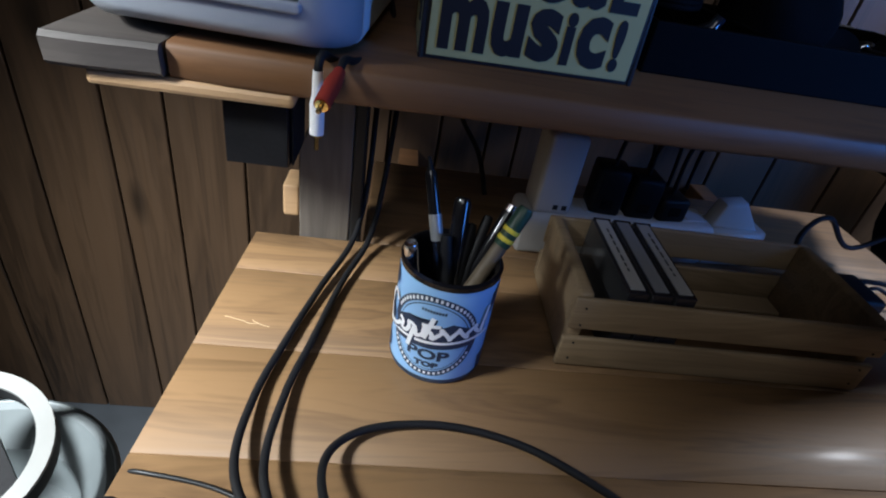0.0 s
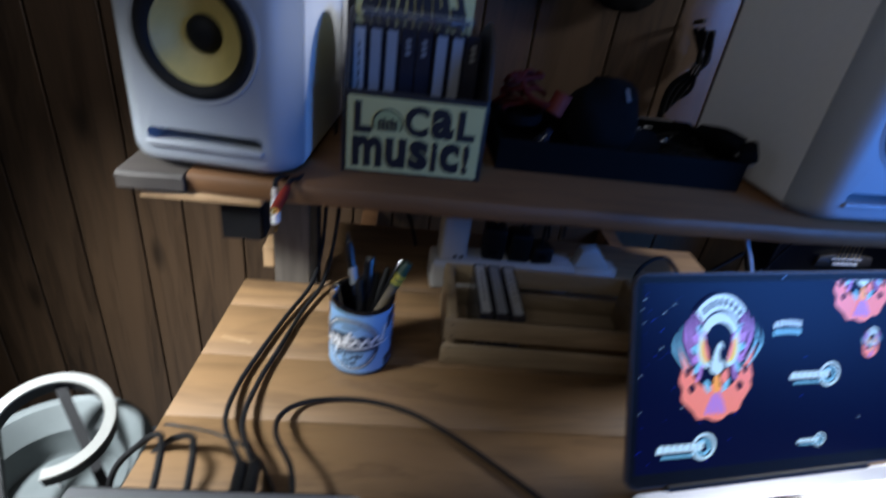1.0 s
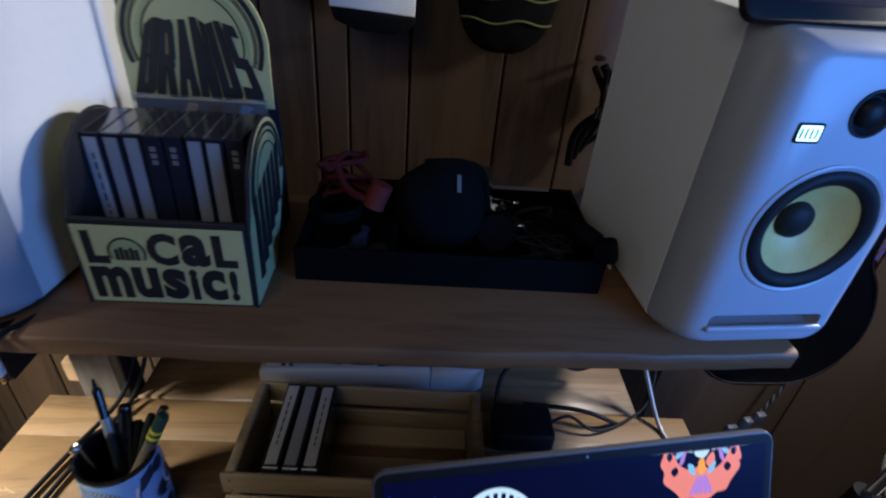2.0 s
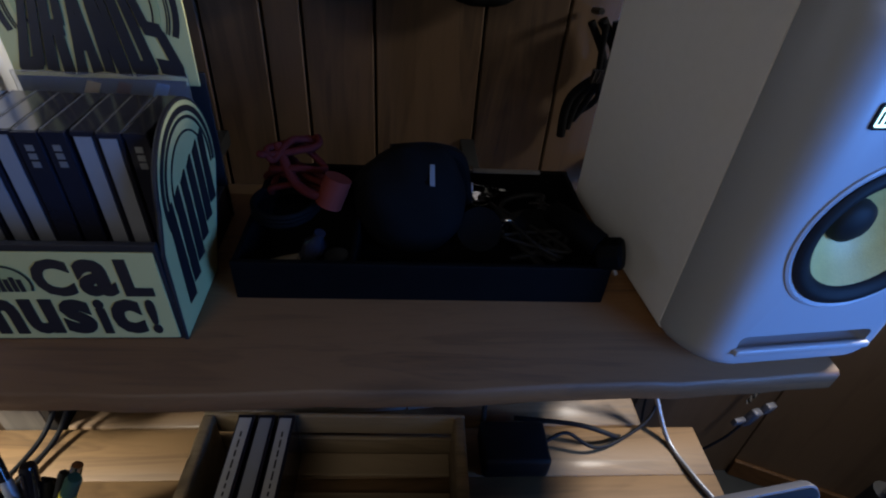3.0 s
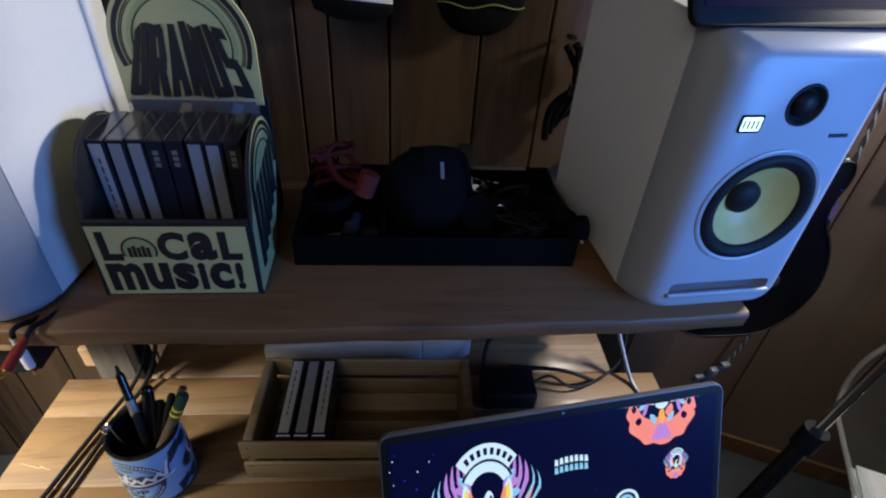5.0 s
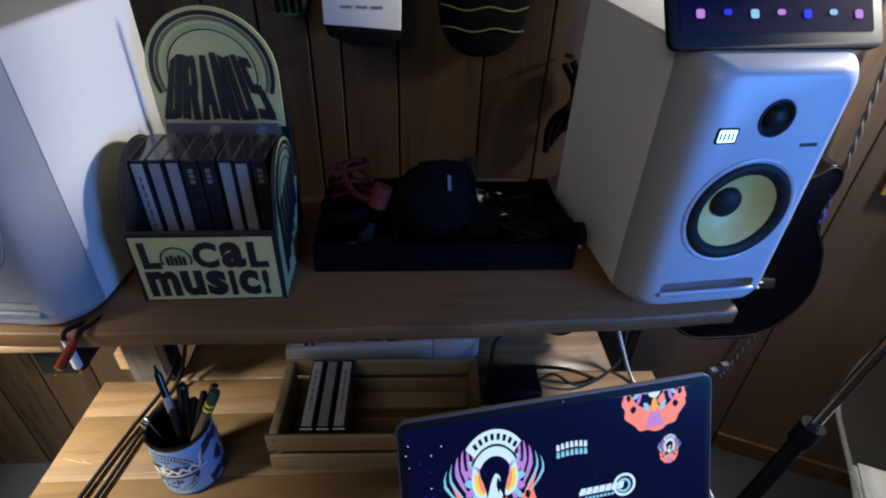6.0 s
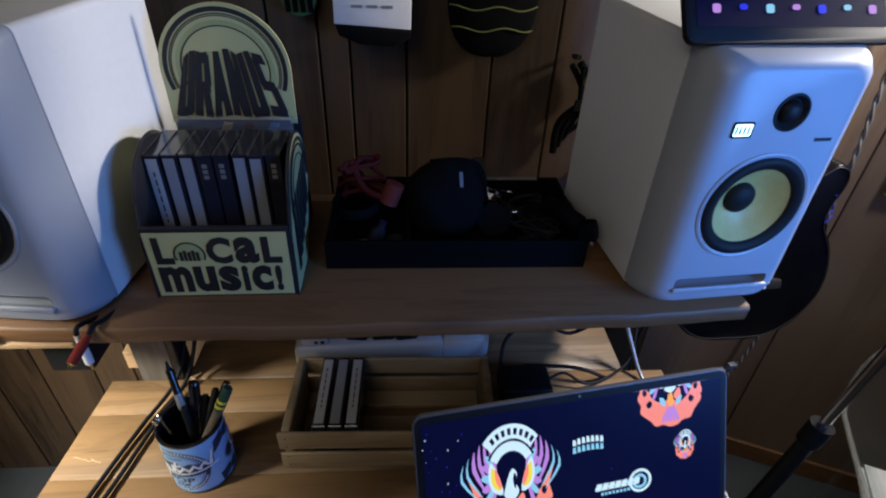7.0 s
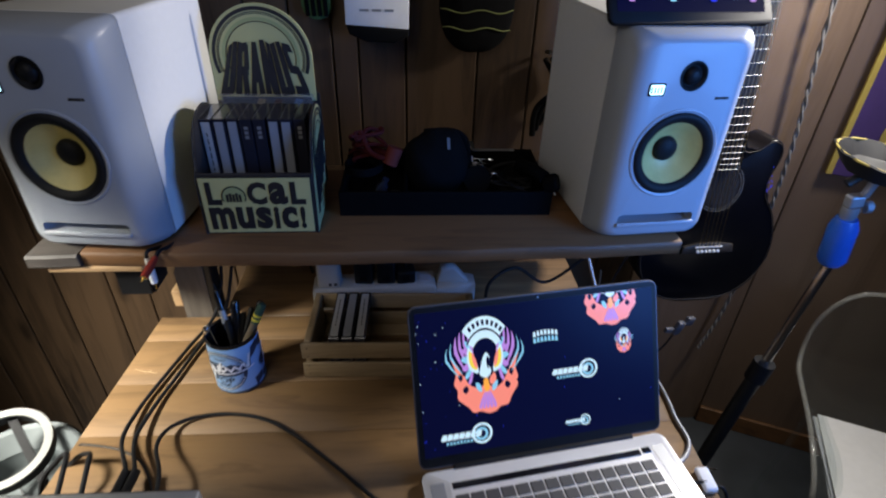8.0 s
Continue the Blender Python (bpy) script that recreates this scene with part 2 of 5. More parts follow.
def lathe(profile, seg=40, m=None, close=False):
    """Turned shape about z; profile of (radius, height)."""
    b = bmesh.new()
    rings = []
    for r, z in profile:
        if r < 1e-6:
            rings.append([b.verts.new((0, 0, z))])
        else:
            rings.append([b.verts.new((r * math.cos(a), r * math.sin(a), z)) for a in (2 * math.pi * i / seg for i in range(seg))])
    for A, B in zip(rings, rings[1:]):
        for i in range(seg):
            j = (i + 1) % seg
            if len(A) == 1 and len(B) > 1:
                b.faces.new((A[0], B[i], B[j]))
            elif len(B) == 1 and len(A) > 1:
                b.faces.new((A[i], A[j], B[0]))
            elif len(A) > 1:
                b.faces.new((A[i], A[j], B[j], B[i]))
    if m is not None:
        b.transform(m)
    return b


def spline(points, steps=8, closed=False):
    """Smooth curve through the points."""
    P = [Vector(p) for p in points]
    n = len(P)
    out = []
    for i in range(n if closed else n - 1):
        if closed:
            a, b, c, d = P[i - 1], P[i], P[(i + 1) % n], P[(i + 2) % n]
        else:
            a, b, c, d = P[max(i - 1, 0)], P[i], P[i + 1], P[min(i + 2, n - 1)]
        for k in range(steps):
            t = k / steps
            out.append(0.5 * ((2 * b) + (c - a) * t + (2 * a - 5 * b + 4 * c - d) * t * t + (3 * b - a - 3 * c + d) * t ** 3))
    if not closed:
        out.append(P[-1])
    return out


def tube(points, r, seg=10, steps=8, closed=False, smooth_path=True, bm=None, taper=None):
    pts = spline(points, steps, closed) if smooth_path else [Vector(p) for p in points]
    b = bm or bmesh.new()
    n = len(pts)
    rings, ref = [], None
    for i, p in enumerate(pts):
        nxt = pts[(i + 1) % n] if closed else pts[min(i + 1, n - 1)]
        prv = pts[i - 1] if (closed or i) else pts[0]
        t = (nxt - prv).normalized()
        if ref is None:
            ref = t.orthogonal().normalized()
        ref = (ref - t * ref.dot(t)).normalized()
        s = t.cross(ref)
        rr = r if taper is None else r * (1 + (taper - 1) * i / (n - 1))
        rings.append([b.verts.new(p + rr * (math.cos(a) * ref + math.sin(a) * s)) for a in (2 * math.pi * k / seg for k in range(seg))])
    for i in range(n if closed else n - 1):
        A, B = rings[i], rings[(i + 1) % n]
        for k in range(seg):
            b.faces.new((A[k], A[(k + 1) % seg], B[(k + 1) % seg], B[k]))
    if not closed:
        b.faces.new(rings[0])
        b.faces.new(list(reversed(rings[-1])))
    return b


def rod(p0, p1, r, seg=14, bm=None, taper=None):
    return tube([p0, p1], r, seg, 1, False, False, bm, taper)


def slab(outline, d0, d1, plane="xz", bevel=0.0):
    """A flat outline (2D points) given thickness from d0 to d1 across its plane."""
    b = bmesh.new()

    def at(u, v, d):
        return {"xz": (u, d, v), "xy": (u, v, d), "yz": (d, u, v)}[plane]

    A = [b.verts.new(at(u, v, d0)) for u, v in outline]
    B = [b.verts.new(at(u, v, d1)) for u, v in outline]
    n = len(outline)
    fa, fb = b.faces.new(A), b.faces.new(list(reversed(B)))
    for i in range(n):
        b.faces.new((A[i], B[i], B[(i + 1) % n], A[(i + 1) % n]))
    if bevel:
        edges = list({e for f in (fa, fb) for e in f.edges})
        bmesh.ops.bevel(b, geom=edges, offset=bevel, segments=2, profile=0.5, affect="EDGES")
    return b


def arc(cx, cy, r, a0, a1, n=24, ry=None):
    return [(cx + r * math.cos(radians(a0 + (a1 - a0) * i / n)), cy + (ry or r) * math.sin(radians(a0 + (a1 - a0) * i / n))) for i in range(n + 1)]


def rounded(x0, x1, y0, y1, r, n=5):
    return (arc(x1 - r, y1 - r, r, 0, 90, n) + arc(x0 + r, y1 - r, r, 90, 180, n)
            + arc(x0 + r, y0 + r, r, 180, 270, n) + arc(x1 - r, y0 + r, r, 270, 360, n))


def ring(cx, cy, r0, r1, a0, a1, n=24):
    return arc(cx, cy, r1, a0, a1, n) + arc(cx, cy, r0, a1, a0, n)


def lettering(text, height, thick, width=None, weight=0.0):
    """Mesh of built-in letters in the xz plane, centred, facing -y; width stretches them to fit."""
    cu = bpy.data.curves.new("letters", "FONT")
    cu.body, cu.size, cu.extrude, cu.offset, cu.resolution_u = text, height / 0.7, thick / 2, weight, 3
    cu.align_x, cu.align_y = "CENTER", "BOTTOM_BASELINE"
    ob = bpy.data.objects.new("letters", cu)
    me = bpy.data.meshes.new_from_object(ob)
    bpy.data.objects.remove(ob)
    b = bmesh.new()
    b.from_mesh(me)
    bpy.data.meshes.remove(me)
    b.transform(Matrix.Rotation(radians(90), 4, "X"))
    xs = [v.co.x for v in b.verts]
    cx, w = (max(xs) + min(xs)) / 2, max(xs) - min(xs)
    for v in b.verts:
        v.co.x = (v.co.x - cx) * ((width / w) if width else 1)
    return b


# ---- structure ----
WALL_Y, DESK_Z, SHELF_Z, FLOOR_Z = 0.42, 0.75, 0.945, 0.0
floor = part("floor", box(-3.0, 3.2, -3.2, 0.6, FLOOR_Z - 0.06, FLOOR_Z), FLOOR_MAT)
tagged(floor, "dark blue-grey painted floor below the desk", "floor", kind="structure")
# ceiling and the next three walls are out of view, added to close the room
ceiling = part("ceiling", box(-3.0, 3.2, -3.2, 0.6, 2.45, 2.5), BOUNCE_SHELL)
tagged(ceiling, "plain unseen ceiling closing the room, paled to bounce light", "ceiling", kind="structure")
for nm, b in (("wall_south", box(-3.0, 3.2, -3.25, -3.2, FLOOR_Z, 2.45)), ("wall_west", box(-3.05, -3.0, -3.2, 0.6, FLOOR_Z, 2.45)), ("wall_east", box(3.2, 3.25, -3.2, 0.6, FLOOR_Z, 2.45))):
    tagged(part(nm, b, BOUNCE_SHELL), "plain unseen wall closing the room, paled to bounce light", "wall", kind="structure")

wall_north = part("wall_north", box(-3.0, 1.185, WALL_Y + 0.016, WALL_Y + 0.06, FLOOR_Z, 2.45), BLACK_PLASTIC)
tagged(wall_north, "dark stained vertical wood panelling behind the shelf", "wall", kind="structure")
wall_turn = Matrix.Translation((1.18, WALL_Y, 0)) @ Matrix.Rotation(radians(-24), 4, "Z")
wall_northeast = part("wall_northeast", box(0.0, 2.2, 0.016, 0.06, FLOOR_Z, 2.45), BLACK_PLASTIC)
wall_northeast.matrix_world = wall_turn
tagged(wall_northeast, "dark brown wood panelling turned towards the chair", "wall", kind="structure")

# ---- desk ----
desk = thing("desk", Matrix.Translation((0.28, -0.25, 0)), "warm brown plank desk with lacquered acacia top", "desk")
SEAMS = (0.050, -0.008, -0.100, -0.190, -0.300, -0.41, -0.52, -0.60)


def plank(x0, x1, y0, y1, z0, z1, bevel=0.0003):
    return box(x0, x1, y0, y1, z0, z1, bevel, 1)


for i, (a, b) in enumerate(zip(SEAMS, SEAMS[1:])):
    bm = plank(-0.134, 0.657, b + 0.0003, a - 0.0003, DESK_Z - 0.032, DESK_Z)
    for v in bm.verts:
        if v.co.x < 0:
            v.co.x -= 0.06 * (0.05 - v.co.y)
    moved(bm, Matrix.Translation((-0.28, 0.25, 0)))
    part("plank", bm, DESK_WOOD, desk, smooth=50)
for x in (-0.08, 0.60):
    for y in (-0.02, -0.54):
        part("leg", moved(box(x - 0.03, x + 0.03, y - 0.03, y + 0.03, FLOOR_Z, DESK_Z - 0.034, 0.004), Matrix.Translation((-0.28, 0.25, 0))), SHELF_WOOD, desk)

rear_board = part("rear_board", plank(-0.034, 0.60, 0.053, 0.24, DESK_Z - 0.03, DESK_Z - 0.002, 0.003), DESK_WOOD, smooth=50)
tagged(rear_board, "brown wooden board behind the desk under the shelf", "board")
for x in (0.0, 0.5):
    part("batten", box(x, x + 0.03, 0.08, 0.22, DESK_Z - 0.06, DESK_Z - 0.03, 0.002), SHELF_WOOD, rear_board)
    part("cleat", box(x, x + 0.03, 0.19, WALL_Y - 0.001, DESK_Z - 0.16, DESK_Z - 0.06, 0.002), SHELF_WOOD, rear_board)

# ---- upper shelf ----
shelf = thing("wall_shelf", Matrix.Translation((0.28, 0.08, SHELF_Z)), "dark walnut wall shelf with grey end board", "shelf")
S = Matrix.Translation((-0.28, -0.08, -SHELF_Z))


def edged_board(x0, x1, y0, y1, z0, z1, bow=0.0, skew=0.0):
    bm = bmesh.new()
    n = 24
    cols = []
    for i in range(n + 1):
        x = x0 + (x1 - x0) * i / n
        w = 0.0012 * math.sin(x * 31) + 0.0007 * math.sin(x * 77 + 1)
        yf = y0 + skew * i / n + w - bow * (1 - (2 * i / n - 1) ** 2)
        zs = [(yf + 0.003, z1), (yf, z1 - 0.003), (yf + 0.001, z0 + 0.003), (yf + 0.004, z0), (y1, z0), (y1, z1)]
        cols.append([bm.verts.new((x, y, z)) for y, z in zs])
    for A, B in zip(cols, cols[1:]):
        for k in range(6):
            bm.faces.new((A[k], A[(k + 1) % 6], B[(k + 1) % 6], B[k]))
    bm.faces.new(cols[0])
    bm.faces.new(list(reversed(cols[-1])))
    return bm


part("board", moved(edged_board(-0.155, 0.678, -0.050, 0.215, SHELF_Z - 0.023, SHELF_Z, 0.010, 0.018), S), SHELF_WOOD, shelf, smooth=60)
part("end_board", moved(edged_board(-0.222, -0.1575, -0.056, 0.20, SHELF_Z - 0.021, SHELF_Z - 0.001), S), GREY_WOOD, shelf, "weathered grey end board")
part("under_strip", moved(box(-0.205, -0.080, -0.049, 0.02, SHELF_Z - 0.032, SHELF_Z - 0.0225, 0.003), S), PALE_WOOD, shelf, "pale wooden strip")
part("back_strip", moved(box(-0.155, 0.675, 0.2155, 0.240, SHELF_Z - 0.02, SHELF_Z - 0.002, 0.002), S), PALE_WOOD, shelf, "pale wooden strip along the wall")
part("post", moved(slab([(-0.088, FLOOR_Z), (-0.048, FLOOR_Z), (-0.048, SHELF_Z - 0.0235), (-0.056, SHELF_Z - 0.0235), (-0.095, 0.84)], 0.052, 0.080, "xz", 0.0015), S), POST_WOOD, shelf, "raw grey-brown wooden post")
part("post_side", moved(box(-0.0475, -0.037, 0.0515, 0.085, FLOOR_Z, SHELF_Z - 0.0235, 0.002), S), BLACK_STEEL, shelf, "black steel strip")
part("block", moved(box(-0.110, -0.0955, 0.056, 0.09, 0.768, 0.80, 0.002), S), PALE_WOOD, shelf, "pale wooden block")
for bx in (0.05, 0.40, 0.62):
    part("wall_arm", moved(box(bx, bx + 0.02, 0.15, WALL_Y - 0.001, SHELF_Z - 0.045, SHELF_Z - 0.0235, 0.001), S), BLACK_STEEL, shelf)
part("end_bracket", moved(slab([(0.10, SHELF_Z - 0.0235), (-0.02, SHELF_Z - 0.0235), (0.01, SHELF_Z - 0.045), (0.18, 0.83), (0.21, 0.83), (0.21, SHELF_Z - 0.0235)], 0.60, 0.626, "yz", 0.001), S), BLACK_STEEL, shelf, "black steel bracket")

control_box = part("control_box", box(-0.131, -0.086, -0.032, 0.02, 0.862, 0.9215, 0.003, 2), BLACK_GLOSS, smooth=40)
tagged(control_box, "black plastic box hanging under the shelf", "box")
part("seam", box(-0.0855, -0.084, -0.030, 0.018, 0.864, 0.9195, 0.0005), BLACK_PLASTIC, control_box)
part("lid", box(-0.1295, -0.0875, -0.0335, -0.0322, 0.8635, 0.920, 0.0005), BLACK_PLASTIC, control_box)


# ---- studio monitors ----
def carved(name, bm, cutter, material, parent, label=""):
    """The first shape less the second, as one mesh."""
    a, b = bpy.data.meshes.new("a"), bpy.data.meshes.new("b")
    bm.to_mesh(a)
    bmesh.ops.recalc_face_normals(cutter, faces=cutter.faces)
    cutter.to_mesh(b)
    oa, ob = new("a", a), new("b", b)
    mod = oa.modifiers.new("cut", "BOOLEAN")
    mod.operation, mod.object, mod.solver = "DIFFERENCE", ob, "EXACT"
    bpy.context.view_layer.update()
    me = bpy.data.meshes.new_from_object(oa.evaluated_get(bpy.context.evaluated_depsgraph_get()))
    bpy.data.objects.remove(oa)
    bpy.data.objects.remove(ob)
    out = bmesh.new()
    out.from_mesh(me)
    bpy.data.meshes.remove(me)
    return part(name, out, material, parent, label, 35)


def monitor_speaker():
    W, H, D = 0.187, 0.305, 0.25
    sp = thing("monitor_speaker", Matrix.Identity(4), "glossy white studio monitor with yellow cone on the shelf", "speaker", "pair of studio monitors")
    bm = bmesh.new()
    rows = ((D, 0.004), (D - 0.003, 0.0), (0.05, 0.0))
    loops = []
    for y, inset in rows:
        o = rounded(-W / 2 + inset, W / 2 - inset, inset, H - inset, 0.008)
        loops.append([bm.verts.new((u, y, v)) for u, v in o])
    for A, B in zip(loops, loops[1:]):
        for i in range(len(A)):
            bm.faces.new((A[i], A[(i + 1) % len(A)], B[(i + 1) % len(A)], B[i]))
    bm.faces.new(loops[0])
    bm.faces.new(loops[-1])
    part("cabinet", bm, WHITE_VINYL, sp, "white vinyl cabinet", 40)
    # moulded front with broad rounded shoulders, a port slot and two driver recesses
    bm = bmesh.new()
    loops = []
    for y, inset, r in ((0.049, 0.0005, 0.010), (0.040, 0.0, 0.012), (0.028, 0.002, 0.016), (0.016, 0.006, 0.020), (0.007, 0.012, 0.022), (0.002, 0.019, 0.022), (0.0, 0.026, 0.02)):
        o = rounded(-W / 2 + inset, W / 2 - inset, inset * 0.55, H - inset * 0.7, r, 6)
        loops.append([bm.verts.new((u, y, v)) for u, v in o])
    for A, B in zip(loops, loops[1:]):
        for i in range(len(A)):
            bm.faces.new((A[i], A[(i + 1) % len(A)], B[(i + 1) % len(A)], B[i]))
    bm.faces.new(loops[0])
    bm.faces.new(loops[-1])
    bmesh.ops.recalc_face_normals(bm, faces=bm.faces)
    cutter = slab(rounded(-0.062, 0.062, 0.030, 0.0455, 0.006, 5), -0.02, 0.036, "xz")
    for cz, cr, deep in ((0.140, 0.0598, 0.040), (0.247, 0.0196, 0.02)):
        joined(cutter, lathe([(0, 0.02), (cr, 0.02), (cr, -deep), (0, -deep)], 48, Matrix.Translation((0, 0, cz)) @ Matrix.Rotation(radians(90), 4, "X")))
    carved("front", bm, cutter, BLUE_LIT_GLOSS, sp, "glossy moulded white front")
    front = Matrix.Rotation(radians(90), 4, "X")
    wz, tz = 0.140, 0.247
    at = Matrix.Translation((0, 0, wz)) @ front
    part("trim_ring", lathe([(0.065, -0.004), (0.065, 0.0012), (0.063, 0.002), (0.059, 0.0005), (0.059, -0.004)], 48, at), BLUE_LIT_GLOSS, sp, smooth=40)
    part("surround", lathe([(0.0597, -0.004), (0.0597, 0.002), (0.057, 0.0042), (0.052, 0.0042), (0.0485, 0.002), (0.046, 0.0005), (0.044, -0.004)], 48, at), BLACK_RUBBER, sp, "black rubber surround", 50)
    part("cone", lathe([(0.0455, -0.001), (0.043, -0.003), (0.033, -0.012), (0.019, -0.021), (0.0, -0.0215)], 48, at), YELLOW_CONE, sp, "yellow woven cone", 50)
    part("dust_cap", lathe([(0.0185, -0.0213), (0.0175, -0.017), (0.012, -0.0135), (0.0, -0.012)], 32, at), BLACK_RUBBER, sp, "black dust cap", 50)
    tt = Matrix.Translation((0, 0, tz)) @ front
    part("tweeter_ring", lathe([(0.0193, -0.006), (0.0193, 0.0010), (0.0175, 0.0010), (0.013, -0.003), (0.0, -0.003)], 32, tt), BLACK_PLASTIC, sp, smooth=40)
    part("tweeter_dome", lathe([(0.0125, -0.0028), (0.011, 0.0005), (0.006, 0.003), (0.0, 0.004)], 28, tt), BLACK_PLASTIC, sp, smooth=50)
    part("display_frame", slab(rounded(-0.0605, -0.0375, 0.2225, 0.2390, 0.002, 3), -0.0012, 0.0, "xz"), BLACK_GLOSS, sp)
    part("display", slab(rounded(-0.0585, -0.0395, 0.2245, 0.2370, 0.001, 2), -0.0016, -0.0013, "xz"), GLOW_LED, sp, "lit white display")
    for k in range(4):
        part("display_mark", box(-0.0575 + k * 0.0045, -0.0555 + k * 0.0045, -0.0018, -0.00165, 0.2265, 0.2345), BLACK_GLOSS, sp)
    for k in range(5):
        part("badge_bar", box(0.040 + k * 0.0042, 0.0432 + k * 0.0042, -0.0006, 0.0, 0.216, 0.2196), DARK_INK, sp)
    part("port_lip", slab(rounded(-0.064, 0.064, 0.0265, 0.0335, 0.003, 4), -0.004, 0.001, "xz", 0.0015), BLUE_LIT_GLOSS, sp, smooth=60)
    for x in (-0.07, 0.07):
        for y in (0.05, 0.19):
            part("foot", lathe([(0.0, -0.003), (0.008, -0.003), (0.009, 0.0005), (0.0, 0.0005)], 14, Matrix.Translation((x, y, 0))), BLACK_RUBBER, sp)
    return sp


speaker = monitor_speaker()
SPEAKER_SIZE = Matrix.Diagonal((0.909, 1.06, 0.94, 1))
speaker.matrix_world = pose(-0.132, -0.050, SHELF_Z + 0.003, 0, 0, -5.4) @ SPEAKER_SIZE
copy_thing(speaker, pose(0.6275, -0.030, SHELF_Z + 0.003, 0, 0, 5.6))


# ---- cassette display box with round-topped sign ----
def outline_card(w, h, n=28):
    return [(-w / 2, 0), (w / 2, 0)] + arc(0, h - w / 2, w / 2, 0, 180, n)


GLYPH_BARS = {  # heavy bars of six splayed shapes: foot left, foot right, head left, head right, low, high
    "cup": ((0, 0.45, 0, 0.45, 0.05, 1), (0.57, 1, 0.57, 1, 0.05, 1), (0.08, 0.92, 0, 1, 0, 0.16)),
    "flag": ((0, 0.42, 0, 0.42, 0, 1), (0.4, 0.9, 0.4, 0.85, 0.84, 1), (0.58, 1, 0.58, 0.96, 0.5, 0.95), (0.4, 0.95, 0.4, 0.9, 0.4, 0.56), (0.6, 1, 0.45, 0.85, 0, 0.45)),
    "peak": ((0, 0.40, 0.28, 0.56, 0, 1), (0.6, 1, 0.46, 0.72, 0, 1), (0.3, 0.7, 0.36, 0.64, 0.24, 0.6)),
    "zig": ((0, 0.38, 0, 0.38, 0, 1), (0.64, 1, 0.64, 1, 0, 1), (0.5, 0.92, 0.06, 0.46, 0, 1)),
    "wave": ((0, 0.9, 0.06, 1, 0, 0.17), (0.54, 1, 0.54, 1, 0.1, 0.5), (0.05, 0.95, 0.05, 0.95, 0.42, 0.58), (0, 0.46, 0, 0.46, 0.5, 0.92), (0.1, 0.95, 0.15, 0.9, 0.85, 1)),
}


def strokes(parent, w, h, depth, material, plane_y):
    """Six heavy black shapes fanning out towards the foot of the round sign."""
    def fan(u, v):
        x = w / 2 * u * (0.93 - 0.33 * v)
        return x, h * (0.065 + 0.012 * math.cos(u * 9) + v * (0.53 + 0.035 * (1 - u * u) + 0.012 * math.sin(u * 14)))

    for i, key in enumerate(("cup", "flag", "peak", "zig", "cup", "wave")):
        left, wide = -1 + i / 3, 1 / 3 - 0.022
        for j, (fl, fr, hl, hr, z0, z1) in enumerate(GLYPH_BARS[key]):
            steps = [k / 5 for k in range(6)]
            o = [fan(left + wide * (fl + (hl - fl) * f), z0 + (z1 - z0) * f) for f in steps] + [fan(left + wide * (fr + (hr - fr) * f), z0 + (z1 - z0) * f) for f in reversed(steps)]
            part("stroke", slab(o, plane_y - depth - 0.00006 * j, plane_y, "xz"), material, parent)


def round_sign(parent, w, h, m):
    card = part("sign_card", moved(slab(outline_card(w, h), 0.0, 0.003, "xz", 0.0006), m), CREAM_CARD, parent, "cream card with black rings and black strokes")
    cz = h - w / 2
    for r0, r1, mt in ((0.438, 0.472, DARK_INK), (0.418, 0.426, DARK_INK), (0.405, 0.411, DARK_INK), (0.345, 0.375, PALE_GREEN), (0.332, 0.340, DARK_INK)):
        bm = slab(ring(0, cz, r0 * w, r1 * w, -20, 200, 44), -0.0006, 0.0, "xz")
        part("ring", moved(bm, m), mt, card)
    before = set(card.children)
    strokes(card, w, h, 0.0008, DARK_INK, -0.0007)
    for ch in set(card.children) - before:
        ch.data.transform(m)
    return card


display = thing("cassette_display", pose(0.0745, 0.0, SHELF_Z, 0, 0, 1.0), "dark cassette display box with cream local music sign", "display box")
bw = 0.152
part("front_panel", box(-bw / 2, bw / 2, 0.0, 0.005, 0.0, 0.092, 0.001), DARK_INK, display)
plate = part("sign_plate", box(-bw / 2 + 0.0025, bw / 2 - 0.0025, -0.0016, -0.0002, 0.003, 0.0865, 0.0004), CREAM_CARD, display, "cream plate with heavy black lettering")


def sign_letter(ch, x0, x1, z0, z1, weight=0.0022):
    bm = lettering(ch, z1 - z0, 0.0008, None, weight)
    xs, zs = [v.co.x for v in bm.verts], [v.co.z for v in bm.verts]
    for v in bm.verts:
        v.co.x = x0 + (v.co.x - min(xs)) * (x1 - x0) / (max(xs) - min(xs))
        v.co.z = z0 + (v.co.z - min(zs)) * (z1 - z0) / (max(zs) - min(zs))
        v.co.y -= 0.0021
    part("letter", bm, DARK_INK, plate)


for ch, x0, x1 in (("L", -0.066, -0.047), ("C", -0.012, 0.014), ("a", 0.017, 0.042), ("L", 0.046, 0.066)):
    sign_letter(ch, x0, x1, 0.0470, 0.0810)
for ch, x0, x1 in (("m", -0.067, -0.034), ("u", -0.031, -0.008), ("s", -0.005, 0.017), ("i", 0.020, 0.027), ("c", 0.030, 0.052), ("!", 0.056, 0.063)):
    sign_letter(ch, x0, x1, 0.0085, 0.0435)
part("disc", slab(arc(-0.030, 0.059, 0.0165, -25, 205, 20), -0.0024, -0.0017, "xz"), PALE_GREEN, plate)
part("disc_ring", slab(ring(-0.030, 0.059, 0.0148, 0.0165, -25, 205), -0.0028, -0.0024, "xz"), DARK_INK, plate)
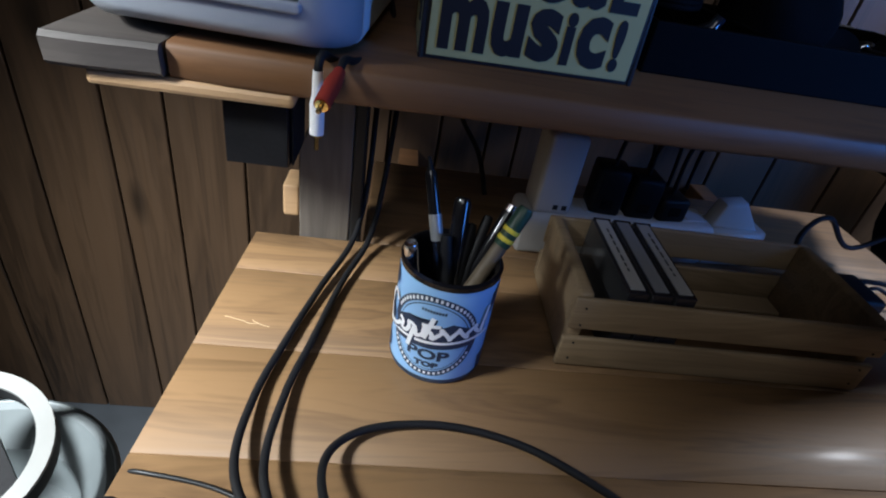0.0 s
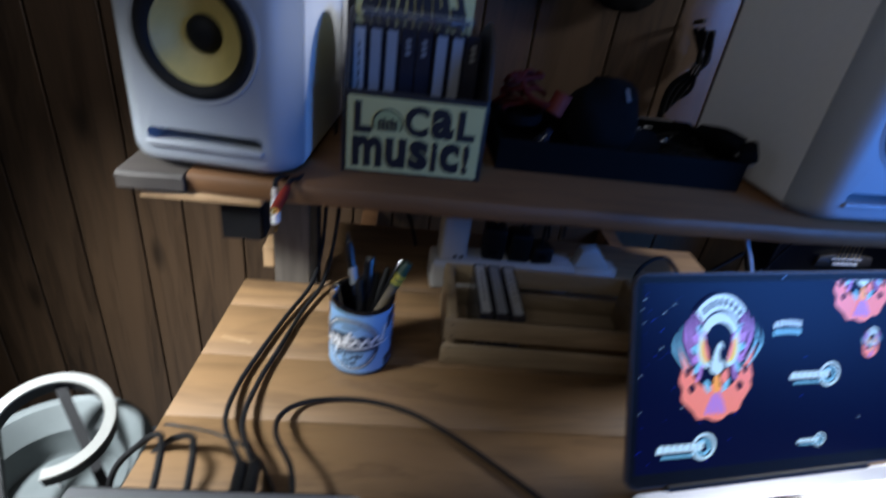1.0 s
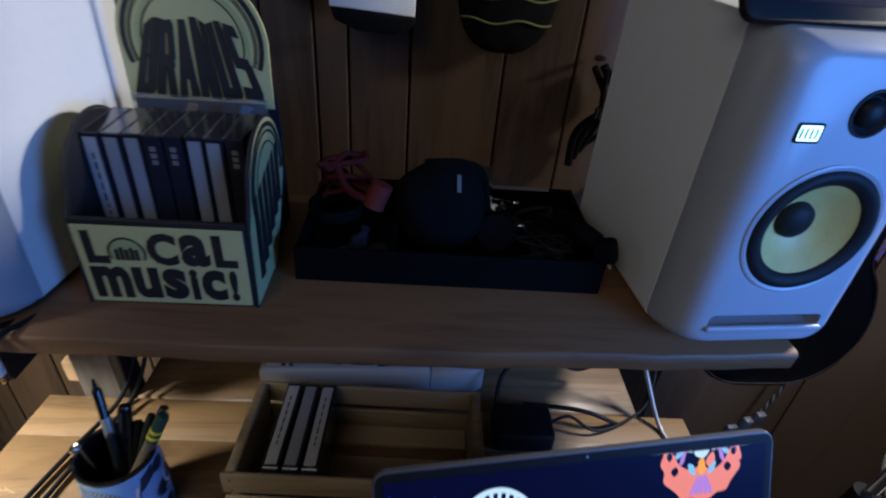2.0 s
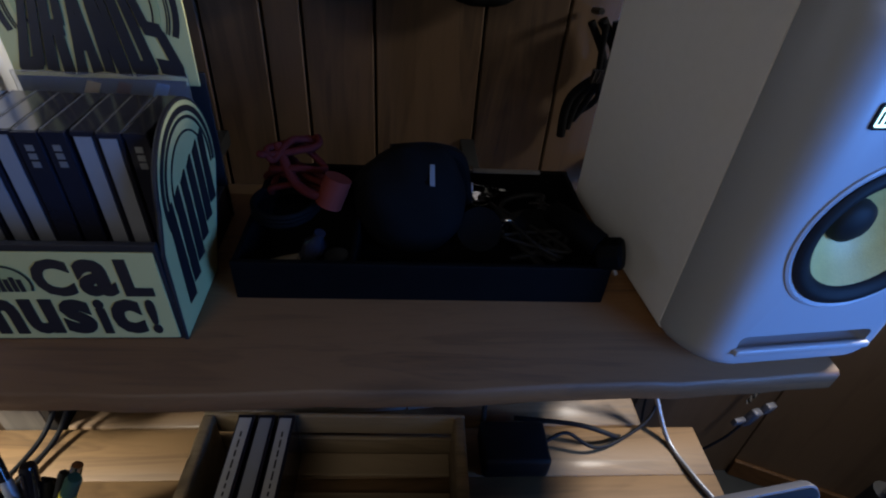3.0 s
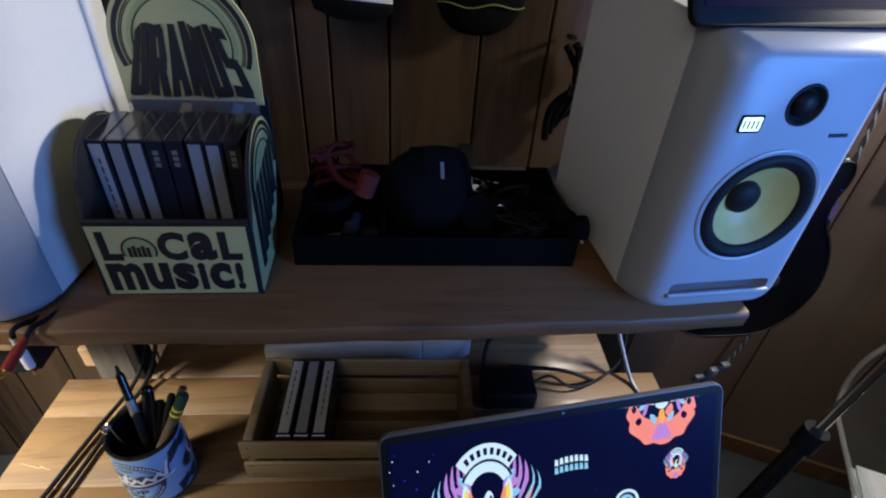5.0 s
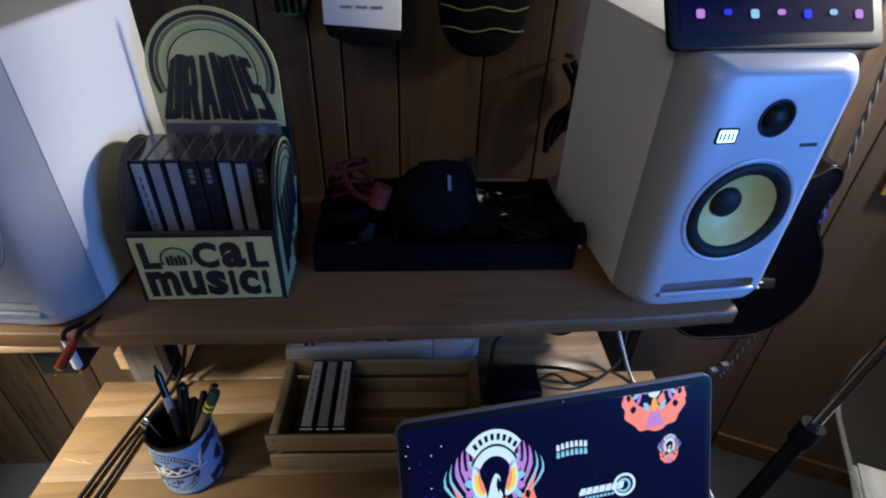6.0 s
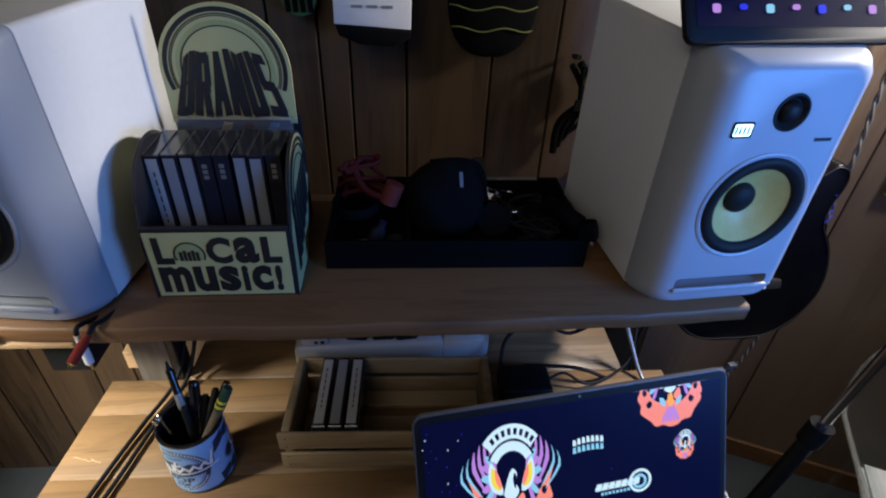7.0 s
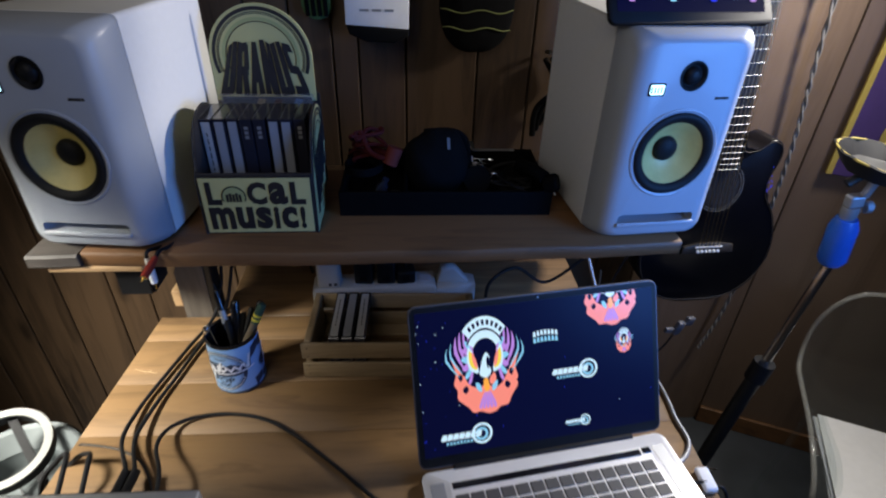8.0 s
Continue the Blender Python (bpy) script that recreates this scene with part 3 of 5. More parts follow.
for k in range(5):
    part("disc_stroke", box(-0.0405 + k * 0.0043, -0.0372 + k * 0.0043, -0.0028, -0.00245, 0.0515, 0.063 + 0.002 * (k % 2)), DARK_INK, plate)
part("base", box(-bw / 2 + 0.004, bw / 2 - 0.004, 0.0052, 0.165, 0.0, 0.0395, 0.001), DARK_INK, display)
for s in (-1, 1):
    o = [(0.0, 0.0), (0.085, 0.0), (0.137, 0.080)] + arc(0.078, 0.098, 0.062, -15, 170, 24) + [(0.004, 0.08)]
    x = s * (bw / 2 + 0.0012)
    panel = part("side_panel", slab(o, x - 0.0014, x + 0.0014, "yz", 0.0004), CREAM_CARD, display, "cream side card with black rings")
    lining = sorted((x - s * 0.0017, x - s * 0.0023))
    part("lining", slab([(0.001 + (y - 0.001) * 0.985, z * 0.99 + 0.001) for y, z in o], lining[0], lining[1], "yz"), DARK_INK, display, "black lining")
    xo, xi = x + s * 0.0016, x + s * 0.0022
    for r0, r1 in ((0.053, 0.0575), (0.0475, 0.0500), (0.038, 0.0395)):
        part("ring", slab(ring(0.078, 0.098, r0, r1, -10, 190, 30), xo, xi, "yz"), DARK_INK, panel)
    for k in range(6):
        y0 = 0.022 + k * 0.0170
        part("stroke", slab([(y0 - 0.003, 0.020 + 0.008 * k), (y0 + 0.0115, 0.018 + 0.008 * k), (y0 + 0.0125, 0.105 + 0.004 * k), (y0 + 0.001, 0.10 + 0.004 * k)], xo, xi, "yz"), DARK_INK, panel)
    part("rim", tube([(x, y, z) for y, z in o], 0.0018, 6, 1, True, False), DARK_INK, display)
part("back_panel", box(-bw / 2 + 0.003, bw / 2 - 0.003, 0.1705, 0.1735, 0.0, 0.150, 0.0006), DARK_INK, display)
round_sign(display, 0.149, 0.139, Matrix.Translation((-0.006, 0.167, 0.139)))


# ---- cassettes ----
def cassette(name, spine, spine_mat, case_mat, label, ink=0):
    """A boxed cassette standing on its short end, spine to the front (-y): 17 x 69 x 109 mm."""
    c = thing(name, Matrix.Identity(4), label, "cassette", "cassettes")
    part("case", box(-0.0081, 0.0081, 0.0006, 0.069, 0.0, 0.109, 0.0008, 1), case_mat, c)
    part("cover_edge", box(-0.0083, -0.0073, 0.002, 0.068, 0.0005, 0.1096, 0.0002, 1), CLEAR, c)
    if spine:
        part("spine_card", box(-0.0062, 0.0052, -0.0004, 0.0004, 0.004, 0.105), spine_mat, c, "paper spine")
        r = random.Random(ink)
        z = 0.09
        while ink and z > 0.03:
            h = r.uniform(0.004, 0.011)
            part("writing_bar", box(-0.0012, 0.0004, -0.0007, -0.00045, z - h, z), DARK_INK, c)
            z -= h + 0.003
    part("hinge", box(-0.0079, 0.0079, -0.0003, 0.0005, 0.1055, 0.1085), SMOKE, c)
    return c


kinds = [
    cassette("cassette", True, SPINE_WHITE, SMOKE, "clear cassette case with handwritten white spine", 3),
    cassette("cassette", True, SPINE_GREY, SMOKE, "dark cassette case with grey paper spine", 0),
    cassette("cassette", False, PAPER, SMOKE, "black cassette case with dark spine", 0),
]
for k in range(3):
    part("writing_bar", box(-0.0026, 0.0026, -0.0002, 0.0004, 0.081 + k * 0.0065, 0.0855 + k * 0.0065), SPACE_GREY, kinds[2])
order = [0, 1, 1, 2, 2, 1, 1, 2]
used = set()
base_m = display.matrix_world
for i, k in enumerate(order):
    m = base_m @ pose(-0.0665 + i * 0.0176 + (0.002 if i > 4 else 0), 0.052 + 0.001 * (i % 3), 0.040, 0, 0, (0.6, -0.5, 0.3)[i % 3])
    if k in used:
        copy_thing(kinds[k], m)
    else:
        kinds[k].matrix_world = m
        used.add(k)
insert = thing("insert_sheet", base_m @ pose(-0.002, 0.150, 0.112, 0, 0, 0), "clear plastic wallet with dark printed card behind the cassettes", "plastic wallet")
part("printed_card", box(-0.066, 0.066, 0.0, 0.001, 0.0, 0.038), CAN_DARK, insert)
part("wallet", box(-0.069, 0.069, -0.0022, -0.001, 0.0, 0.043, 0.0003, 1), CLEAR, insert)
for k, (a, mt) in enumerate(((-0.03, PAPER_TAN), (-0.005, RED_CORD), (0.025, CAN_MID))):
    part("print_patch", slab([(a, 0.004), (a + 0.012, 0.003), (a + 0.028, 0.034), (a + 0.018, 0.036)], -0.0008, -0.0003, "xz"), mt, insert)

# ---- catch-all tray ----
tray = thing("organizer_tray", pose(0.339, 0.050, SHELF_Z, 0, 0, 0), "black open desk tray full of small clutter", "tray")
TW, TD, TH = 0.161, 0.168, 0.040
part("bottom", box(-TW + 0.003, TW - 0.003, 0.0, TD - 0.004, 0.0, 0.006, 0.001), TRAY_BLACK, tray)
part("front_wall", box(-TW, TW, -0.002, 0.004, 0.0, TH, 0.0015), TRAY_BLACK, tray)
part("back_wall", box(-TW, TW, TD - 0.006, TD, 0.0, TH, 0.0015), TRAY_BLACK, tray)
for x in (-TW + 0.001, -0.064, TW - 0.006):
    part("side_wall", box(x, x + 0.005, 0.0, TD - 0.002, 0.0, TH, 0.0012), TRAY_BLACK, tray)


def on_tray(x, y, z, rx=0, ry=0, rz=0):
    return tray.matrix_world @ pose(x * 0.955, y * 1.13, z, rx, ry, rz)


cap = thing("felt_pouch", on_tray(-0.012, 0.075, 0.006), "soft black pouch with small white tag in the tray", "pouch")
bm = bmesh.new()
bmesh.ops.create_uvsphere(bm, u_segments=32, v_segments=20, radius=1)
for v in bm.verts:
    n = noise.noise(v.co * 1.6)
    v.co = Vector((v.co.x * 0.054, v.co.y * 0.046, 0.045 + max(v.co.z, -0.75) * 0.056)) * (1 + 0.10 * n)
    v.co.z = max(v.co.z, 0.0005)
part("body", bm, BLACK_CLOTH, cap, smooth=60)
part("tag", moved(box(-0.0022, 0.0022, -0.0008, 0.0, -0.010, 0.010), pose(0.016, -0.030, 0.088, -52, 12, 10)), SPACE_GREY, cap, "white woven tag")
part("flap", tube([(-0.02, 0.0, 0.094), (0.02, 0.01, 0.092), (0.045, 0.02, 0.075), (0.054, 0.024, 0.03)], 0.007, 8), BLACK_CLOTH, cap)

cords = thing("red_cord", on_tray(-0.128, 0.09, 0.040), "tangled dark red cord with a red plug", "cord")
r2 = random.Random(11)
for k in range(6):
    pts = [(0.026 * math.cos(a + k) + r2.uniform(-0.008, 0.008), 0.02 * math.sin(a) + r2.uniform(-0.008, 0.008), 0.012 + 0.009 * k + r2.uniform(-0.009, 0.009)) for a in (i * math.pi / 3 for i in range(6))]
    part("loop", tube(pts, 0.0032, 8, 6, True), RED_CORD, cords, smooth=60)
part("tail", tube([(-0.01, -0.01, 0.06), (0.005, -0.03, 0.035), (0.025, -0.045, 0.03), (0.04, -0.04, 0.03)], 0.0045, 8), RED_CORD, cords, smooth=60)
part("plug", tube([(0.036, -0.045, 0.02), (0.046, -0.04, 0.045)], 0.012, 14, 1, False, False), DULL_RED, cords, smooth=40)
part("coil", tube([(0.028 * math.cos(a) - 0.005, 0.03 * math.sin(a) - 0.03, 0.004 + a * 0.0006) for a in (i * 0.5 for i in range(40))], 0.003, 6, 3), TRAY_BLACK, cords, "black cord coil", 60)

lighter = thing("glass_bottle", on_tray(-0.112, 0.035, 0.0065, 14, 18, 20), "small smoky glass bottle with a tan band", "bottle")
part("body", lathe([(0, 0), (0.009, 0), (0.01, 0.003), (0.01, 0.028), (0.005, 0.034), (0.005, 0.042), (0, 0.042)], 18), SMOKE, lighter, smooth=40)
part("band", lathe([(0.0103, 0.006), (0.0103, 0.010)], 18), PENCIL_WOOD, lighter)
dial = thing("round_tin", on_tray(-0.082, 0.03, 0.0065), "small round dark tin with steel lid", "tin")
part("body", lathe([(0, 0), (0.011, 0), (0.011, 0.012), (0, 0.012)], 22), BLACK_PLASTIC, dial)
part("lid", lathe([(0.0112, 0.009), (0.0115, 0.014), (0.010, 0.0155), (0, 0.0155)], 22), BLACK_STEEL, dial, smooth=40)
strap_loop = thing("braided_band", on_tray(-0.125, 0.028, 0.0105), "coiled brown braided wrist band", "band")
part("band", tube([(0.02 * math.cos(a), 0.010 * math.sin(a), 0.002 * math.sin(2 * a)) for a in (i * math.pi / 5 for i in range(10))], 0.004, 8, 5, True), PENCIL_WOOD, strap_loop, smooth=60)

goggles = thing("sunglasses", on_tray(0.085, 0.085, 0.02), "dark folded sunglasses lying in the tray", "glasses")
for s in (-1, 1):
    part("lens", lathe([(0.0, 0.0), (0.012, 0.001), (0.021, 0.004), (0.022, 0.006), (0.0, 0.003)], 26, pose(s * 0.026, -0.02, 0.004, 62, 0, s * 8)), TRAY_BLACK, goggles, smooth=50)
    part("arm", tube([(s * 0.047, -0.02, 0.012), (s * 0.048, 0.01, 0.013), (s * 0.03, 0.022, 0.008)], 0.0022, 8), BLACK_GLOSS, goggles, smooth=60)
part("bridge", tube([(-0.006, -0.02, 0.012), (0, -0.022, 0.016), (0.006, -0.02, 0.012)], 0.002, 8), CHROME, goggles, smooth=60)
keys = thing("key_ring", on_tray(0.062, 0.115, 0.012), "small bunch of metal keys on a ring", "keys")
part("ring", tube([(0.013 * math.cos(a), 0.013 * math.sin(a), 0.012) for a in (i * math.pi / 6 for i in range(12))], 0.001, 6, 3, True), CHROME, keys, smooth=60)
for k in range(3):
    part("key", moved(slab(arc(0, 0, 0.008, 20, 340, 14) + [(0.034, -0.003), (0.034, 0.003)], -0.001, 0.001, "xy"), pose(0.012 * k, 0.004 * k, 0.014 + 0.003 * k, 25, 12, 40 + 50 * k)), CHROME, keys)
part("tag", moved(box(-0.007, 0.007, -0.0006, 0.0006, -0.004, 0.006), pose(-0.012, 0.0, 0.026, -40, 25, 30)), PAPER_GREY, keys, "pale tag")
wires = thing("adapter_bundle", on_tray(0.115, 0.07, 0.0065), "bundle of short black adapter leads", "cables")
r3 = random.Random(5)
for k in range(7):
    pts = [(r3.uniform(-0.04, 0.035), r3.uniform(-0.05, 0.055), 0.004 + r3.uniform(0, 0.022)) for _ in range(5)]
    part("lead", tube(pts, r3.choice((0.002, 0.003, 0.0035)), 7), BLACK_RUBBER, wires, smooth=60)
for k in range(5):
    p = Vector((r3.uniform(-0.035, 0.03), r3.uniform(-0.04, 0.05), 0.014))
    part("plug", rod(p, p + Vector((r3.uniform(-0.012, 0.012), r3.uniform(-0.012, 0.012), 0.006)), 0.004, 10), (CHROME, BLACK_PLASTIC, SPACE_GREY)[k % 3], wires, smooth=40)
grip = thing("microphone_clip", on_tray(0.138, 0.012, 0.036), "black rubber microphone clip over the tray's corner", "clip")
part("stem", tube([(-0.012, 0.045, 0.02), (0.0, 0.015, 0.026), (0.016, -0.005, 0.022)], 0.0115, 12), TRAY_BLACK, grip, smooth=50)
part("knob", lathe([(0, 0), (0.013, 0), (0.0145, 0.003), (0.0145, 0.018), (0.012, 0.021), (0, 0.021)], 9, pose(0.018, -0.004, 0.012, 70, 0, 65)), TRAY_BLACK, grip, smooth=30)
part("screw", rod((0.026, -0.012, 0.012), (0.032, -0.018, 0.0), 0.002), CHROME, grip)
rail = thing("ruler", on_tray(0.082, 0.133, TH + 0.0005, 0, 0, 0), "thin metal ruler lying on the tray's rim", "ruler")
part("blade", box(-0.05, 0.05, 0.006, 0.014, 0.0, 0.0012, 0.0003, 1), SPACE_GREY, rail)
part("ferrule", box(-0.028, -0.024, 0.005, 0.015, 0.0, 0.004, 0.0004, 1), CHROME, rail)


# ---- pen mug ----
MUG_R, MUG_H = 0.0355, 0.100
MUG_AT = pose(0.033, -0.088, DESK_Z)
mug = thing("pen_mug", MUG_AT @ Matrix.Diagonal((0.98, 0.98, 0.89, 1)), "pale blue printed can mug holding pens on the desk", "mug")
part("body", lathe([(0, 0.0005), (0.033, 0.0005), (MUG_R, 0.003), (MUG_R, MUG_H - 0.002), (MUG_R - 0.001, MUG_H), (MUG_R - 0.003, MUG_H - 0.001), (MUG_R - 0.004, 0.006), (0, 0.006)], 64), CAN_BLUE, mug, smooth=40)
part("rim", lathe([(MUG_R + 0.0004, MUG_H - 0.004), (MUG_R + 0.0006, MUG_H), (MUG_R - 0.002, MUG_H + 0.0012), (MUG_R - 0.0044, MUG_H - 0.002), (MUG_R - 0.0044, 0.008)], 64), BLACK_GLOSS, mug, "black lining and rim", 40)
part("foot_ring", lathe([(0.030, 0.0), (0.0345, 0.0), (MUG_R + 0.0003, 0.004), (MUG_R + 0.0003, 0.006)], 64), CAN_DARK, mug, smooth=40)


def wrap(bm, lift, turn=0.0):
    """Bend a flat print (x along the mug, z up) round the mug; middle faces the front."""
    bmesh.ops.triangulate(bm, faces=bm.faces)
    xs = [v.co.x for v in bm.verts]
    k = math.ceil(min(xs) / 0.004)
    while k * 0.004 < max(xs):
        bmesh.ops.bisect_plane(bm, geom=bm.verts[:] + bm.edges[:] + bm.faces[:], plane_co=(k * 0.004, 0, 0), plane_no=(1, 0, 0))
        k += 1
    for v in bm.verts:
        a = v.co.x / MUG_R - math.pi / 2 + radians(turn)
        r = MUG_R + lift - v.co.y
        v.co = Vector((r * math.cos(a), r * math.sin(a), v.co.z))
    return bm


def print_on(outline, lift, material, turn=0.0, name="print"):
    return part(name, wrap(slab(outline, -0.0001, 0.0, "xz"), lift, turn), material, mug)


TURN = -17.0
for turn in (TURN, TURN + 180):
    band = arc(0, 0.049, 0.0345, 0, 360, 44, 0.040)
    print_on(band[:-1], 0.0001, CAN_DARK, turn)
    print_on(arc(0, 0.049, 0.029, 0, 360, 40, 0.0345)[:-1], 0.0003, CAN_BLUE, turn)
    print_on(arc(0, 0.049, 0.0275, 0, 360, 40, 0.033)[:-1], 0.00045, CAN_DARK, turn)
    print_on(arc(0, 0.049, 0.0268, 0, 360, 40, 0.0322)[:-1], 0.0006, CAN_BLUE, turn)
    # dark hill line and swash
    print_on([(-0.030, 0.056), (-0.018, 0.064), (-0.008, 0.060), (-0.002, 0.067), (0.006, 0.061), (0.014, 0.066), (0.030, 0.060), (0.030, 0.043), (0.0, 0.0385), (-0.030, 0.036)], 0.0008, CAN_DARK, turn)
    print_on([(-0.046, 0.037), (0.044, 0.050), (0.046, 0.053), (-0.045, 0.0395)], 0.0010, CAN_WHITE, turn)
    # flowing white script-like strokes over a dark shade
    for dx, dz, lift, mt, wide in ((0.0010, -0.0012, 0.0011, CAN_DARK, 0.0020), (0, 0, 0.0014, CAN_WHITE, 0.00165)):
        big = [(-0.031, 0.066), (-0.036, 0.072), (-0.042, 0.066), (-0.043, 0.052), (-0.038, 0.043), (-0.030, 0.044), (-0.025, 0.050)]
        tail = [(-0.026 + 0.0021 * k + 0.0016 * math.sin(k * 2.2), 0.0505 + 0.0003 * k + 0.0052 * math.cos(k * 1.18)) for k in range(32)]
        tall = [[(-0.012, 0.057), (-0.016, 0.034)], [(0.0005, 0.070), (-0.0045, 0.048)], [(-0.007, 0.0605), (0.006, 0.063)], [(0.0405, 0.078), (0.036, 0.055)]]
        verts = bmesh.new()
        for line in [big, tail] + tall:
            c = spline([(u + dx, 0, v + dz) for u, v in line], 3)
            up, dn = [], []
            for i, p in enumerate(c):
                d = (c[min(i + 1, len(c) - 1)] - c[max(i - 1, 0)]).normalized()
                up.append((p.x - d.z * wide, p.z + d.x * wide))
                dn.append((p.x + d.z * wide, p.z - d.x * wide))
            for i in range(len(c) - 1):
                verts.faces.new([verts.verts.new((u, 0, v)) for u, v in (dn[i], dn[i + 1], up[i + 1], up[i])])
        part("script_print", wrap(verts, lift, turn), mt, mug, "white script print" if mt is CAN_WHITE else "")
    for text, h, z, w in (("POP", 0.0095, 0.0275, 0.031), ("TOP", 0.0048, 0.0195, 0.018)):
        part("letters", wrap(moved(lettering(text, h, 0.0001, w, 0.0005), Matrix.Translation((0, 0, z))), 0.0009, turn), CAN_DARK, mug, "dark blue lettering")
    for k in range(21):
        a = radians(155 - k * 6.5)
        cx, cz = 0.0317 * math.cos(a), 0.049 + 0.0372 * math.sin(a)
        print_on([(cx - 0.0009, cz - 0.0016), (cx + 0.0009, cz - 0.0016), (cx + 0.0009, cz + 0.0016), (cx - 0.0009, cz + 0.0016)], 0.0003, CAN_WHITE, turn)
        a = radians(205 + k * 6.5)
        cx, cz = 0.0317 * math.cos(a), 0.049 + 0.0372 * math.sin(a)
        print_on([(cx - 0.0009, cz - 0.0013), (cx + 0.0009, cz - 0.0013), (cx + 0.0009, cz + 0.0013), (cx - 0.0009, cz + 0.0013)], 0.0003, CAN_WHITE, turn)
    for k in range(9):
        print_on([(-0.009 + k * 0.002, 0.074), (-0.0076 + k * 0.002, 0.074), (-0.0076 + k * 0.002, 0.0765), (-0.009 + k * 0.002, 0.0765)], 0.0008, CAN_DARK, turn)
for turn in (84, -96):
    for cz, r in ((0.083, 0.010), (0.045, 0.013), (0.016, 0.009)):
        print_on(arc(0.004, cz, r, 0, 360, 20)[:-1], 0.0002, CAN_MID, turn)
        print_on(ring(0.004, cz, r * 0.7, r * 0.85, 0, 350, 20), 0.0004, CAN_DARK, turn)
    print_on([(-0.018, 0.086), (-0.004, 0.094), (-0.012, 0.080), (-0.004, 0.078), (-0.02, 0.066), (-0.015, 0.078)], 0.0003, CAN_DARK, turn)
    print_on([(-0.018, 0.005), (-0.004, 0.014), (-0.012, 0.018), (-0.004, 0.026), (-0.02, 0.022), (-0.015, 0.014)], 0.0003, CAN_DARK, turn)


def pen(name, top, foot, r, label, body, cat="pen"):
    """A pen leaning in the mug from foot to top (mug's own axes)."""
    a, b = (Vector((p[0] * 0.97, p[1] * 0.97, p[2] * 0.90)) for p in (foot, top))
    h = (b - a).length
    m = MUG_AT @ Matrix.Translation(a) @ (b - a).to_track_quat("Z", "Y").to_matrix().to_4x4()
    t = thing(name, m, label, cat, "pens in the mug")
    part("barrel", lathe([(0, 0), (r * 0.3, 0), (r, 0.012), (r, h - 0.004), (r * 0.8, h - 0.001), (0, h)], 16), body, t, smooth=40)
    return t, h


t, h = pen("ballpoint_pen", (-0.022, 0.034, 0.152), (0.010, -0.018, 0.008), 0.0042, "black ballpoint pen with grey band", BLACK_GLOSS)
part("band", lathe([(0.0046, h - 0.050), (0.0047, h - 0.048), (0.0047, h - 0.033), (0.0045, h - 0.031)], 16), SPACE_GREY, t, smooth=40)
part("tip", lathe([(0.003, h - 0.004), (0.0012, h + 0.008), (0, h + 0.009)], 12), BLACK_PLASTIC, t)
t, h = pen("marker_pen", (0.004, 0.028, 0.135), (0.002, -0.012, 0.008), 0.0062, "glossy black capped marker", BLACK_GLOSS, "marker")
part("clip", box(-0.0012, 0.0012, 0.006, 0.0078, h - 0.036, h - 0.004, 0.0004), BLACK_GLOSS, t)
t, h = pen("pencil", (0.047, 0.014, 0.138), (-0.012, -0.018, 0.010), 0.0052, "carpenter pencil with green and yellow bands", PENCIL_WOOD, "pencil")
part("green_end", lathe([(0.0056, h - 0.030), (0.0058, h - 0.028), (0.0058, h - 0.002), (0.0048, h + 0.001), (0, h + 0.001)], 16), GREEN_PAINT, t, "dark green end", 40)
for z in (0.026, 0.019):
    part("yellow_band", lathe([(0.006, h - z), (0.0062, h - z + 0.0006), (0.0062, h - z + 0.0026), (0.006, h - z + 0.0032)], 16), YELLOW_PAINT, t, "yellow band")
t, h = pen("black_pen", (0.040, 0.028, 0.130), (-0.008, -0.010, 0.010), 0.0046, "black pen with shiny end", BLACK_GLOSS)
part("cap_end", lathe([(0.0047, h - 0.003), (0.004, h + 0.002), (0, h + 0.0025)], 14), CHROME, t, smooth=40)
t, h = pen("silver_pen", (-0.031, -0.006, 0.111), (-0.012, 0.0, 0.008), 0.0044, "silver capped pen resting on the rim", CHROME)
part("push_cap", lathe([(0.0048, h - 0.014), (0.005, h - 0.012), (0.005, h - 0.001), (0.0042, h + 0.001), (0.002, h - 0.0005), (0, h - 0.0005)], 16), CHROME, t, smooth=40)
t, h = pen("short_pencil", (-0.006, 0.010, 0.112), (0.006, -0.016, 0.010), 0.0042, "short dark pencil in the mug", BLACK_PLASTIC, "pencil")
for k in range(3):
    t, h = pen("dark_pen", (0.026 - 0.012 * k, 0.030 - 0.004 * k, 0.120 - 0.006 * k), (-0.006 + 0.006 * k, -0.02, 0.010), 0.004, "plain dark pen standing in the mug", BLACK_PLASTIC)

# ---- cassette crate ----
crate = thing("wooden_crate", pose(0.1305, -0.0945, DESK_Z, 0, 0, -1.1), "small pale pine slatted crate holding cassettes", "crate")
CW, CD, CH = 0.251, 0.119, 0.0675
for x in (0.0, CW - 0.011):
    part("end_panel", box(x, x + 0.011, 0.0045, CD - 0.0045, 0.001, CH + 0.002, 0.0025), CRATE_WOOD, crate, smooth=50)
for z in (0.002, 0.0395):
    part("front_slat", box(-0.004, CW + 0.004, -0.0005, 0.0042, z, z + 0.0285, 0.0015), CRATE_WOOD, crate, smooth=50)
    part("back_slat", box(-0.0005, CW + 0.0005, CD - 0.0042, CD + 0.0005, z, z + 0.0285, 0.0015), CRATE_WOOD, crate, smooth=50)
for k in range(3):
    part("bottom_slat", box(0.0112, CW - 0.0112, 0.006 + k * 0.042, 0.030 + k * 0.042, 0.002, 0.006, 0.001), CRATE_WOOD, crate)
